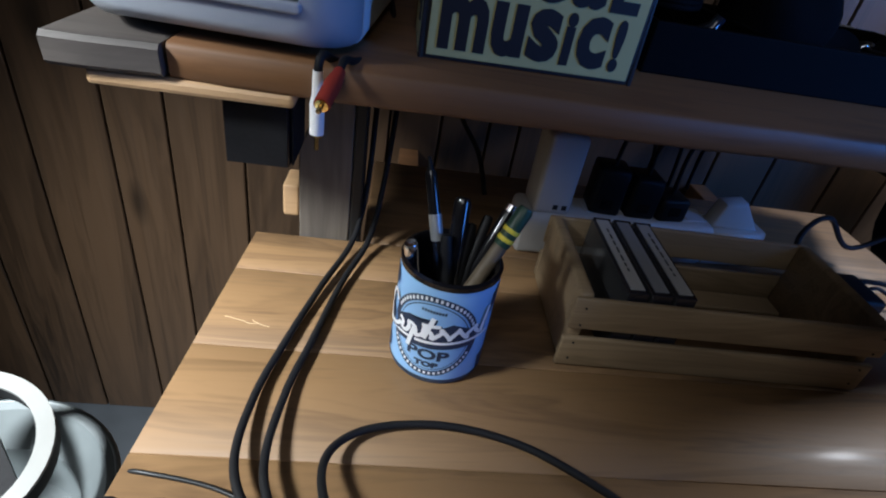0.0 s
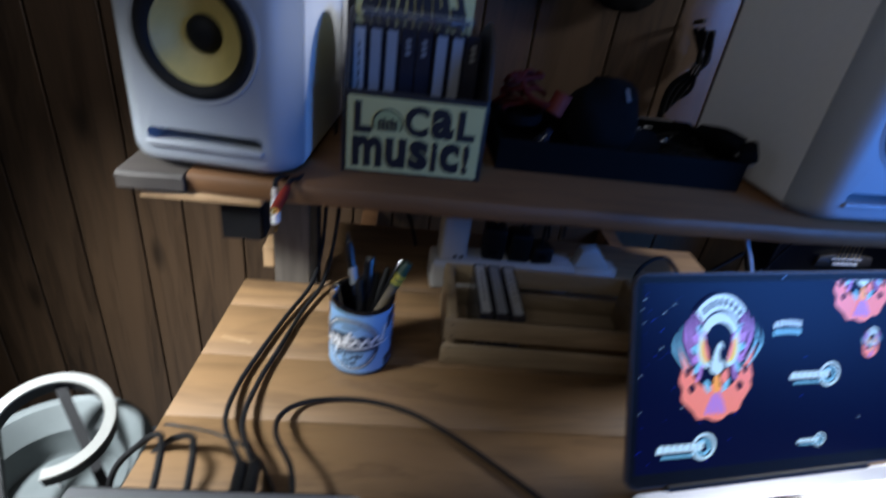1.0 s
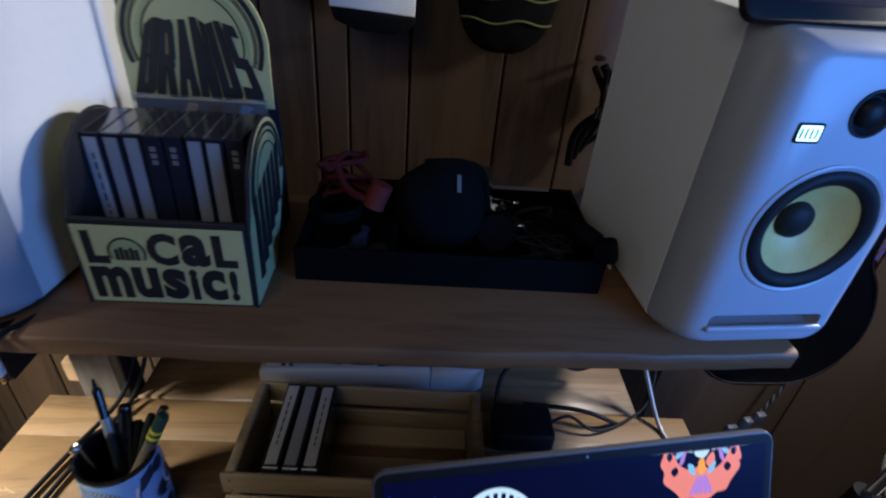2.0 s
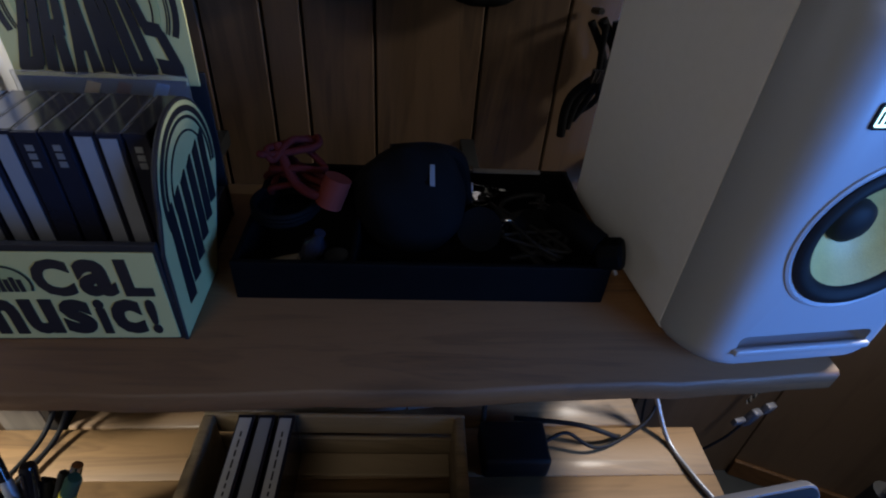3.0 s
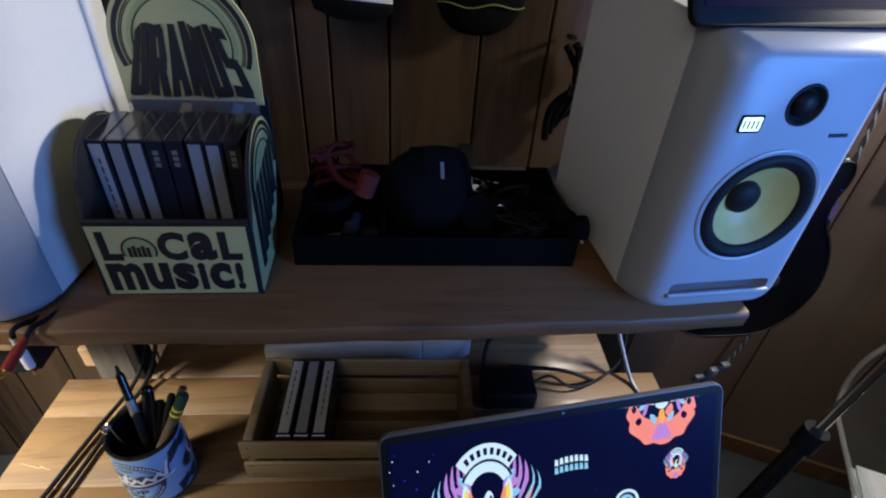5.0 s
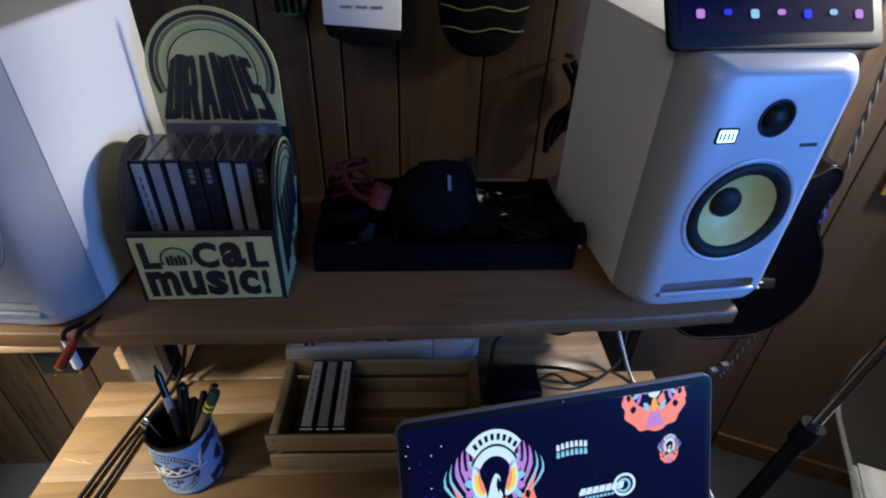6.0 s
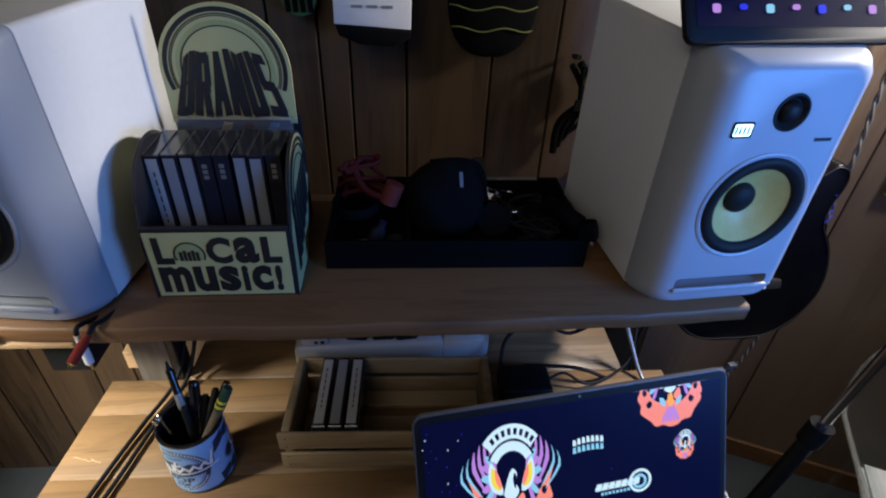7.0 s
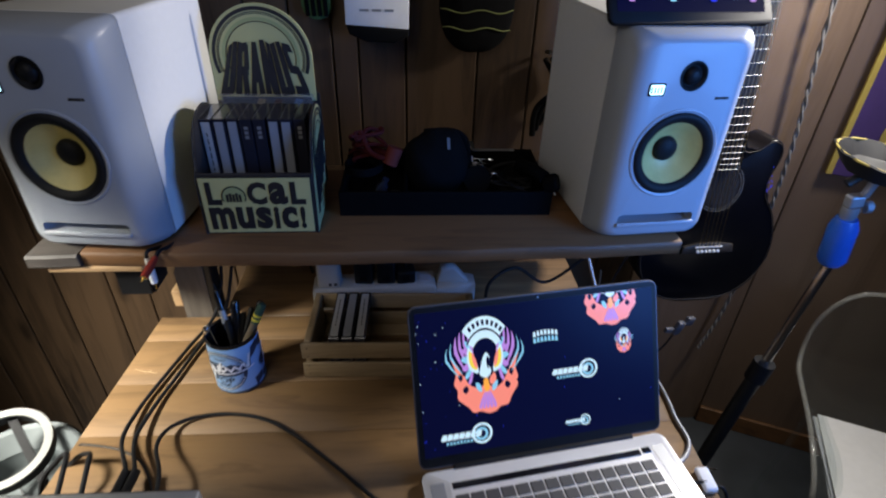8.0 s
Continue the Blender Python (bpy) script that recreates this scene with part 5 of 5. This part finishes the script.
for a, b in (((-0.137, -0.079), (-0.120, -0.084)), ((-0.120, -0.084), (-0.102, -0.087)), ((-0.116, -0.082), (-0.108, -0.0865))):
    pts = [(a[0] + (b[0] - a[0]) * f - 0.272, a[1] + (b[1] - a[1]) * f + 0.26 + r7.uniform(-0.0008, 0.0008), DESK_Z + 0.0001) for f in (0, 0.25, 0.5, 0.75, 1)]
    part("scratch", tube(pts, 0.00035, 5, 3), PAPER_TAN, desk, "pale scratch in the lacquer")


# ---- pail and headphone hanger past the desk's end ----
BX, BY, BZ = -0.278, -0.182, 0.655
bucket = thing("metal_pail", pose(BX, BY, 0.0), "grey metal pail with a wide rim beside the desk", "pail")
part("shell", lathe([(0.0, BZ - 0.235), (0.058, BZ - 0.235), (0.088, BZ - 0.012), (0.096, BZ), (0.095, BZ + 0.003), (0.088, BZ + 0.001), (0.068, BZ - 0.022), (0.066, BZ - 0.05), (0.062, BZ - 0.056), (0.0, BZ - 0.056)], 56), GALVANIZED, bucket, smooth=30)
part("rim", tube([(0.0955 * math.cos(a), 0.0955 * math.sin(a), BZ + 0.0015) for a in (i * math.pi / 12 for i in range(24))], 0.0022, 8, 2, True), GALVANIZED, bucket, smooth=60)
part("seam", rod((-0.03, 0.03, BZ - 0.0555), (-0.008, 0.012, BZ - 0.0555), 0.0018, 8), CHROME, bucket)
part("stand", lathe([(0, FLOOR_Z), (0.10, FLOOR_Z), (0.10, FLOOR_Z + 0.02), (0.03, FLOOR_Z + 0.03), (0.025, BZ - 0.2355), (0, BZ - 0.2355)], 32), BLACK_STEEL, bucket, smooth=40)
hanger = thing("headphone_hanger", pose(-0.276, -0.166, BZ + 0.034, 14, 6, 0), "white open-ring headphone hanger with black arms on the pail", "hanger")
turn_a = [radians(-72 + k * 8) for k in range(34)]
WHITE_PAD = mat("white_pad", (0.20, 0.20, 0.19), 0.4, vary=0.05)


def band(r0, r1, z0, z1):
    """An open ring of square section."""
    b = bmesh.new()
    rows = [[b.verts.new((r * math.cos(a), r * math.sin(a), z)) for r, z in ((r0, z0), (r1, z0), (r1, z1), (r0, z1))] for a in turn_a]
    for p, q in zip(rows, rows[1:]):
        for i in range(4):
            b.faces.new((p[i], p[(i + 1) % 4], q[(i + 1) % 4], q[i]))
    b.faces.new(rows[0])
    b.faces.new(list(reversed(rows[-1])))
    bmesh.ops.recalc_face_normals(b, faces=b.faces)
    return b


part("ring", band(0.049, 0.058, 0.0, 0.016), BLACK_RUBBER, hanger, "black rubber ring", 40)
part("pad", band(0.0485, 0.0590, 0.0162, 0.0195), WHITE_PAD, hanger, "white top band", 40)
for p, q in (((-0.02, 0.052, 0.004), (0.075, -0.055, -0.030)), ((-0.062, 0.005, 0.004), (-0.022, -0.072, -0.032))):
    part("arm", tube([p, q], 0.0075, 4, 1), BLACK_PLASTIC, hanger)

# ---- hats and straps on the wall ----
HW = WALL_Y - 0.004


def peg(parent, z):
    part("peg", rod((0, 0.0, z), (0, -0.03, z + 0.006), 0.004, 10), BLACK_STEEL, parent, smooth=40)


capobj = thing("baseball_cap", pose(0.228, HW - 0.002, 1.150), "black cap with white front hanging on the wall", "cap", "hats on the wall")
bm = bmesh.new()
bmesh.ops.create_uvsphere(bm, u_segments=28, v_segments=16, radius=1)
for v in bm.verts:
    v.co = Vector((v.co.x * 0.062, -0.030 + v.co.y * 0.026, 0.075 + v.co.z * 0.07))
part("crown", bm, BLACK_CLOTH, capobj, smooth=60)
part("front_panel", slab([(-0.056, 0.012), (0.056, 0.006), (0.058, 0.10), (-0.055, 0.10)], -0.0615, -0.0565, "xz", 0.002), PAPER, capobj, "white front panel", 50)
part("visor", slab([(-0.055, 0.011), (-0.05, -0.004), (-0.02, -0.016), (0.03, -0.018), (0.055, -0.006), (0.057, 0.005)], -0.062, -0.03, "xz", 0.003), BLACK_CLOTH, capobj, smooth=50)
for k in range(3):
    part("print_bar", box(-0.03 + k * 0.022, -0.014 + k * 0.022, -0.0622, -0.0616, 0.035, 0.039), SPACE_GREY, capobj)
peg(capobj, 0.12)
beanie = thing("knit_beanie", pose(0.409, HW - 0.002, 1.110), "black knit beanie with thin olive stripes on the wall", "beanie", "hats on the wall")
bm = bmesh.new()
bmesh.ops.create_uvsphere(bm, u_segments=32, v_segments=20, radius=1)
for v in bm.verts:
    z = v.co.z
    f = 1 if z > 0 else (1 - abs(z) ** 2.6) ** 0.4 / max(1e-4, math.sqrt(1 - z * z)) if abs(z) < 0.999 else 1
    v.co = Vector((v.co.x * 0.070 * f, -0.024 + v.co.y * 0.021 * f, 0.10 + z * 0.10))
    v.co.y -= 0.002 * noise.noise(v.co * 45)
part("crown", bm, BLACK_CLOTH, beanie, smooth=60)
for k, z in enumerate((0.045, 0.075, 0.105, 0.135)):
    w = 0.067 - 0.004 * (k == 0)
    pts = [(x, -0.024 - 0.0212 * math.sqrt(max(0.0, 1 - (x / 0.072) ** 2)), z + 0.003 * math.sin(x * 90 + k)) for x in (-w + i * w / 7 for i in range(15))]
    part("stripe", tube(pts, 0.0012, 6, 3), OLIVE_THREAD, beanie, "olive stripe")
peg(beanie, 0.17)
glove = thing("green_glove", pose(0.118, HW - 0.002, 1.158), "dark green glove hanging on the wall", "glove", "hats on the wall")
part("body", slab(rounded(-0.026, 0.026, 0.006, 0.13, 0.02), -0.024, -0.004, "xz", 0.006), GREEN_CLOTH, glove, smooth=50)
for k in range(4):
    part("ridge", tube([(-0.016 + k * 0.011, -0.025, 0.012), (-0.017 + k * 0.011, -0.026, 0.05), (-0.016 + k * 0.011, -0.025, 0.11)], 0.004, 8), BLACK_CLOTH, glove, smooth=60)
peg(glove, 0.135)
harness = thing("hanging_strap", pose(0.555, HW - 0.003, 0.940), "black webbing straps hanging beside the speaker", "strap")
for k in range(4):
    pts = [(0.02 * math.sin(k * 2.1) + 0.01, -0.010 - 0.006 * k, 0.16), (0.025 + 0.012 * math.cos(k), -0.014 - 0.005 * k, 0.11), (-0.01 + 0.012 * k, -0.014, 0.06), (-0.012 + 0.006 * k, -0.010, 0.0 + 0.012 * k)]
    part("webbing", tube(pts, 0.0065 - 0.0008 * k, 8), BLACK_CLOTH, harness, smooth=60)
part("buckle", box(0.005, 0.022, -0.034, -0.028, 0.085, 0.105, 0.002), BLACK_GLOSS, harness)
for k in range(2):
    part("buckle_bar", rod((0.006 + 0.006 * k, -0.036, 0.088), (0.009 + 0.006 * k, -0.036, 0.102), 0.0012, 8), CHROME, harness)
peg(harness, 0.168)

# ---- tablet on the right speaker ----
tablet = thing("tablet", pose(0.622, -0.006, SHELF_Z + 0.2905, 0, 0, 5.6), "black tablet with dimly lit screen propped on the speaker", "tablet")
T = Matrix.Rotation(radians(-35), 4, "X")
part("slab", moved(slab(rounded(-0.105, 0.105, 0.0, 0.16, 0.008), 0.0, 0.007, "xz", 0.001), T), BLACK_PLASTIC, tablet, smooth=40)
glass = part("glass", moved(slab(rounded(-0.095, 0.095, 0.014, 0.15, 0.002, 2), -0.0006, -0.0002, "xz"), T), SCREEN_NAVY, tablet, "dim lit screen")
for k in range(7):
    x = -0.08 + k * 0.026
    part("icon", moved(slab(rounded(x, x + 0.008, 0.026 + 0.003 * (k % 2), 0.034, 0.002, 2), -0.0009, -0.0007, "xz"), T), (GLOW_LILAC, GLOW_BLUE, GLOW_CYAN)[k % 3], glass)
part("prop", moved(box(-0.03, 0.03, 0.03, 0.034, 0.001, 0.07, 0.001), Matrix.Identity(4)), BLACK_PLASTIC, tablet)


# ---- guitar ----
guitar = thing("acoustic_guitar", pose(0.907, 0.25, 0.752, -3, -3, 0) @ Matrix.Diagonal((0.75, 0.85, 0.88, 1)), "glossy black cutaway acoustic guitar hanging on the wall", "guitar")
outline = [(0, -0.155), (0.10, -0.145), (0.172, -0.08), (0.188, 0.0), (0.168, 0.075), (0.132, 0.13), (0.128, 0.175), (0.142, 0.215), (0.140, 0.25), (0.112, 0.262), (0.078, 0.245), (0.04, 0.245), (0.028, 0.29), (-0.04, 0.325), (-0.10, 0.315), (-0.14, 0.265), (-0.138, 0.20), (-0.128, 0.14), (-0.165, 0.075), (-0.188, 0.0), (-0.172, -0.08), (-0.10, -0.145)]
shape = [(p.x, p.y) for p in spline([(a, b, 0) for a, b in outline], 4, True)]
part("body", slab(shape, 0.0, 0.085, "xz", 0.005), GUITAR_BLACK, guitar, "glossy black body", 50)
binding = [(a * 0.975, -0.0008, b * 0.975 + 0.002) for a, b in shape]
part("binding", tube(binding, 0.0010, 6, 1, True, False), EBONY, guitar)
part("sound_hole", slab(arc(0, 0.155, 0.048, 0, 360, 36)[:-1], -0.0008, -0.0002, "xz"), DARK_INK, guitar)
for r in (0.052, 0.058):
    part("rosette", slab(ring(0, 0.155, r, r + 0.0012, 0, 359, 40), -0.0009, -0.0002, "xz"), SPACE_GREY, guitar)
part("bridge", slab([(-0.075, -0.012), (0.075, -0.012), (0.07, 0.010), (0.03, 0.016), (-0.03, 0.016), (-0.07, 0.010)], -0.009, -0.0002, "xz", 0.002), EBONY, guitar, smooth=50)
part("saddle", box(-0.038, 0.038, -0.012, -0.0092, 0.006, 0.009), PAPER, guitar)
part("neck", moved(box(-0.027, 0.027, -0.006, 0.016, 0.20, 0.72, 0.005, 3), Matrix.Identity(4)), EBONY, guitar, "dark fretboard and neck", 50)
for k in range(20):
    z = 0.64 * 2 ** (-(k + 1) / 12)
    part("fret", rod((-0.026, -0.0066, z + 0.0), (0.026, -0.0066, z + 0.0), 0.0010, 6), SPACE_GREY, guitar)
for k in range(6):
    x = -0.0245 + k * 0.0098
    part("string", rod((x * 1.15, -0.0125, 0.007), (x, -0.0105, 0.70), 0.0007, 6), BRASS_STRING, guitar)
    part("bridge_pin", lathe([(0, 0), (0.0042, 0), (0.0038, 0.004), (0, 0.006)], 12, Matrix.Translation((x * 1.15, -0.0092, -0.004)) @ Matrix.Rotation(radians(90), 4, "X")), PAPER, guitar, smooth=40)
part("headstock", slab([(-0.028, 0.72), (0.028, 0.72), (0.038, 0.76), (0.034, 0.90), (-0.034, 0.90), (-0.038, 0.76)], -0.004, 0.012, "xz", 0.002), GUITAR_BLACK, guitar)
part("hanger", rod((0, 0.012, 0.735), (0, 0.17, 0.745), 0.008, 12), BLACK_STEEL, guitar)
# glints of blue light on the lacquer, made as tiny glowing cones
r5 = random.Random(8)
for k in range(12):
    a = r5.uniform(0.10, 0.16)
    part("blue_glint", lathe([(0, 0), (0.0016, 0), (0, 0.001)], 6, Matrix.Translation((0.125 + r5.uniform(0, 0.012), -0.0004, a + 0.04)) @ Matrix.Rotation(radians(90), 4, "X")), GLOW_BLUE, guitar)

# ---- twisted rope ----
rope = thing("twisted_rope", pose(1.10, WALL_Y - 0.03, 0.0), "grey twisted rope hanging down the wall", "rope")
drape = spline([(-0.035, 0, 1.50), (-0.010, 0, 1.16), (0.018, 0, 0.92), (0.025, 0, 0.72), (0.010, 0, 0.47), (-0.02, 0, 0.33)], 24)
for s in (0, math.pi):
    pts = [p + Vector((0.0027 * math.cos(k * 0.9 + s), 0.0027 * math.sin(k * 0.9 + s), 0)) for k, p in enumerate(drape)]
    part("strand", tube(pts, 0.0027, 7, 2), ROPE_FIBRE, rope, smooth=60)
part("hook", rod((-0.035, 0.0, 1.502), (-0.035, 0.032, 1.506), 0.004, 10), BLACK_STEEL, rope)

# ---- leaning stand with bottle and dish ----
FOOT, TOP = Vector((0.862, 0.02, FLOOR_Z + 0.01)), Vector((0.970, 0.02, 0.869))
AXIS = (TOP - FOOT).normalized()
stand = thing("microphone_stand", Matrix.Translation(FOOT), "black microphone stand with chrome upper tube", "stand")
LEN = (TOP - FOOT).length
part("lower_tube", rod((0, 0, 0), AXIS * LEN * 0.72, 0.014, 16), BLACK_STEEL, stand, smooth=40)
part("upper_tube", rod(AXIS * LEN * 0.72, AXIS * LEN, 0.008, 16), CHROME, stand, smooth=40)
part("clutch", rod(AXIS * LEN * 0.69, AXIS * LEN * 0.74, 0.019, 16), BLACK_RUBBER, stand, smooth=40)
for k in range(3):
    a = radians(30 + 120 * k)
    part("leg", rod(AXIS * 0.14, (0.20 * math.cos(a), 0.11 * math.sin(a), 0.0), 0.008, 10), BLACK_STEEL, stand, smooth=40)
for f in (0.26, 0.38):
    c = AXIS * LEN * f
    part("cable_clip", tube([c + Vector((0.012, -0.006, 0)), c + Vector((0.028, -0.018, 0.012)), c + Vector((0.010, -0.022, 0.018))], 0.002, 6), CHROME, stand)
up = Matrix.Translation(TOP) @ pose(0, 0, 0, 0, -6, 0) @ Matrix.Diagonal((0.70, 0.70, 0.85, 1))
bottle = thing("blue_bottle", up, "blue plastic bottle fixed on top of the stand", "bottle")
part("body", lathe([(0, 0), (0.022, 0), (0.030, 0.012), (0.030, 0.080), (0.022, 0.10), (0, 0.10)], 20), BLUE_PLASTIC, bottle, smooth=40)
part("cap", lathe([(0.014, 0.10), (0.017, 0.105), (0.017, 0.125), (0.0, 0.125)], 16), SPACE_GREY, bottle, "grey collar", 40)
part("clamp", box(-0.014, 0.018, -0.012, 0.012, 0.125, 0.148, 0.004), SPACE_GREY, bottle)
part("lever", rod((0.01, -0.01, 0.15), (0.018, -0.02, 0.19), 0.009, 10), SPACE_GREY, bottle)
part("knob", lathe([(0, 0), (0.012, 0), (0.012, 0.014), (0, 0.014)], 12, pose(0.03, 0, 0.12, 0, 90, 0)), SPACE_GREY, bottle)
dish = thing("black_dish", Matrix.Translation((0.978, 0.02, 1.045)) @ pose(0, 0, 0, 4, 6, 0) @ Matrix.Scale(0.85, 4), "shallow black tray with a yellow rim on the stand", "tray")
part("bowl", lathe([(0, -0.020), (0.060, -0.020), (0.088, 0.010), (0.085, 0.012), (0.058, -0.012), (0, -0.012)], 8), BLACK_PLASTIC, dish, smooth=40)
part("rim", tube([(0.080 * math.cos(a), 0.080 * math.sin(a), 0.0095) for a in (i * math.pi / 8 for i in range(16))], 0.002, 8, 3, True), YELLOW_CLOTH, dish, "worn yellow rim", 60)
part("stem", rod((-0.02, 0.0, -0.019), (-0.045, 0.0, -0.045), 0.008), BLACK_STEEL, dish)
banner = thing("purple_banner", wall_turn @ pose(0.06, -0.012, 0.86), "purple cloth banner with yellow edge on the wall", "banner")
part("cloth", box(0.0, 0.5, -0.003, 0.003, 0.0, 0.7, 0.001), PURPLE_CLOTH, banner)
part("edge", box(-0.012, 0.0, -0.004, 0.004, 0.0, 0.7, 0.001), YELLOW_CLOTH, banner, "yellow edge")
for k in range(4):
    part("motif", slab(ring(0.10, 0.10 + k * 0.16, 0.03, 0.045, 20, 230, 12), -0.005, -0.0035, "xz"), YELLOW_CLOTH, banner)

# ---- clear chair with papers ----
chair = thing("clear_chair", pose(1.30, -0.02, FLOOR_Z, 0, 0, -24) @ Matrix.Scale(0.82, 4), "clear moulded plastic chair with papers on it", "chair")
ACRYL = bpy.data.materials.new("clear_acrylic")
ACRYL.use_nodes = True
nodes, wires_ = ACRYL.node_tree.nodes, ACRYL.node_tree.links
nodes.remove(nodes["Principled BSDF"])
see, shine, film_, haze = nodes.new("ShaderNodeBsdfTransparent"), nodes.new("ShaderNodeBsdfGlossy"), nodes.new("ShaderNodeMixShader"), nodes.new("ShaderNodeBsdfDiffuse")
dusty = nodes.new("ShaderNodeMixShader")
see.inputs["Color"].default_value = (0.95, 0.97, 0.97, 1)
shine.inputs["Roughness"].default_value = 0.12
haze.inputs["Color"].default_value = (0.55, 0.58, 0.58, 1)
dusty.inputs["Fac"].default_value, film_.inputs["Fac"].default_value = 0.03, 0.05
wires_.new(see.outputs[0], dusty.inputs[1])
wires_.new(haze.outputs[0], dusty.inputs[2])
wires_.new(dusty.outputs[0], film_.inputs[1])
wires_.new(shine.outputs[0], film_.inputs[2])
wires_.new(film_.outputs[0], nodes["Material Output"].inputs["Surface"])
ACRYL_EDGE = mat("acrylic_edge", (0.5, 0.5, 0.46), 0.1, alpha=0.28, vary=0, coat=0.6)
bm = bmesh.new()
prof = [(-0.22, 0.41), (-0.18, 0.44), (-0.05, 0.445), (0.10, 0.44), (0.18, 0.46), (0.225, 0.53), (0.25, 0.64), (0.265, 0.80)]
pp = [(p.x, p.y) for p in spline([(a, b, 0) for a, b in prof], 5)]
cols = []
for u in range(17):
    s = u / 8 - 1
    col = []
    for i, (y, z) in enumerate(pp):
        f = i / (len(pp) - 1)
        w = 0.225 * (1 - 0.10 * max(0, f - 0.55)) * (1 - 0.34 * max(0.0, (f - 0.86) / 0.14) ** 2.2) * (1 - 0.3 * max(0.0, (0.10 - f) / 0.10) ** 2)
        lift = 0.11 * abs(s) ** 3 * math.sin(math.pi * min(1, f * 1.15))
        col.append(bm.verts.new((s * w, y - 0.05 * s * s * max(0, f - 0.45), z + lift)))
    cols.append(col)
for A, B in zip(cols, cols[1:]):
    for i in range(len(A) - 1):
        bm.faces.new((A[i], A[i + 1], B[i + 1], B[i]))
rim_line = [v.co.copy() for v in cols[0]] + [c[-1].co.copy() for c in cols[1:-1]] + [v.co.copy() for v in reversed(cols[-1])] + [c[0].co.copy() for c in reversed(cols[1:-1])]
bmesh.ops.recalc_face_normals(bm, faces=bm.faces)
bmesh.ops.solidify(bm, geom=bm.faces[:], thickness=0.006)
part("shell", bm, ACRYL, chair, "clear acrylic shell", 60)
part("edge_bead", tube(rim_line, 0.0065, 8, 1, True), ACRYL_EDGE, chair, "thick clear edge", 60)
for x in (-0.15, 0.15):
    for y in (-0.15, 0.15):
        part("leg", rod((x * 1.15, y * 1.15, 0), (x, y, 0.44), 0.009, 12), ACRYL, chair, smooth=40)
r6 = random.Random(4)
for k in range(6):
    place = chair.matrix_world @ pose(-0.06 + r6.uniform(-0.006, 0.006), -0.05, 0.4510 + 0.0034 * k, 0, 0, r6.uniform(-4, 4))
    bm = slab(rounded(-0.105, 0.105, -0.148, 0.148, 0.004, 3), 0.0, 0.0028, "xy", 0.0008)
    sh = part("paper_sheet", moved(bm, place), PAPER if k % 2 else PAPER_GREY)
    tagged(sh, "white folded sheet lying on the clear chair", "paper", "papers on the chair")

# ---- wall boards, last ----
xs = [-1.62, -1.47, -1.32, -1.20, -1.05, -0.93, -0.80, -0.68, -0.57, -0.45, -0.36, -0.245, -0.14, -0.02, 0.06, 0.137, 0.186, 0.278, 0.419, 0.527, 0.63, 0.75, 0.85]
for a, b in zip(xs, xs[1:]):
    part("panel_board", box(a + 0.0018, b - 0.0018, WALL_Y, WALL_Y + 0.0155, FLOOR_Z, 2.45, 0.0016, 1), WALL_WOOD, wall_north)
ns = [0.85, 1.18]
for a, b in zip(ns, ns[1:]):
    part("panel_board", box(a + 0.0012, b - 0.0012, WALL_Y, WALL_Y + 0.0155, FLOOR_Z, 2.45, 0.0016, 1), SMOOTH_PANEL, wall_north)
us = [0.0, 0.9, 1.7, 2.2]
for a, b in zip(us, us[1:]):
    part("panel_board", box(a + 0.0012, b - 0.0012, 0.0, 0.0155, FLOOR_Z, 2.45, 0.0016, 1), SMOOTH_PANEL, wall_northeast)
base_trim = part("baseboard", moved(box(0.0, 2.2, -0.012, -0.0005, FLOOR_Z, FLOOR_Z + 0.06, 0.003), wall_turn), SHELF_WOOD)
tagged(base_trim, "dark wooden baseboard along the panelling", "baseboard", kind="structure")
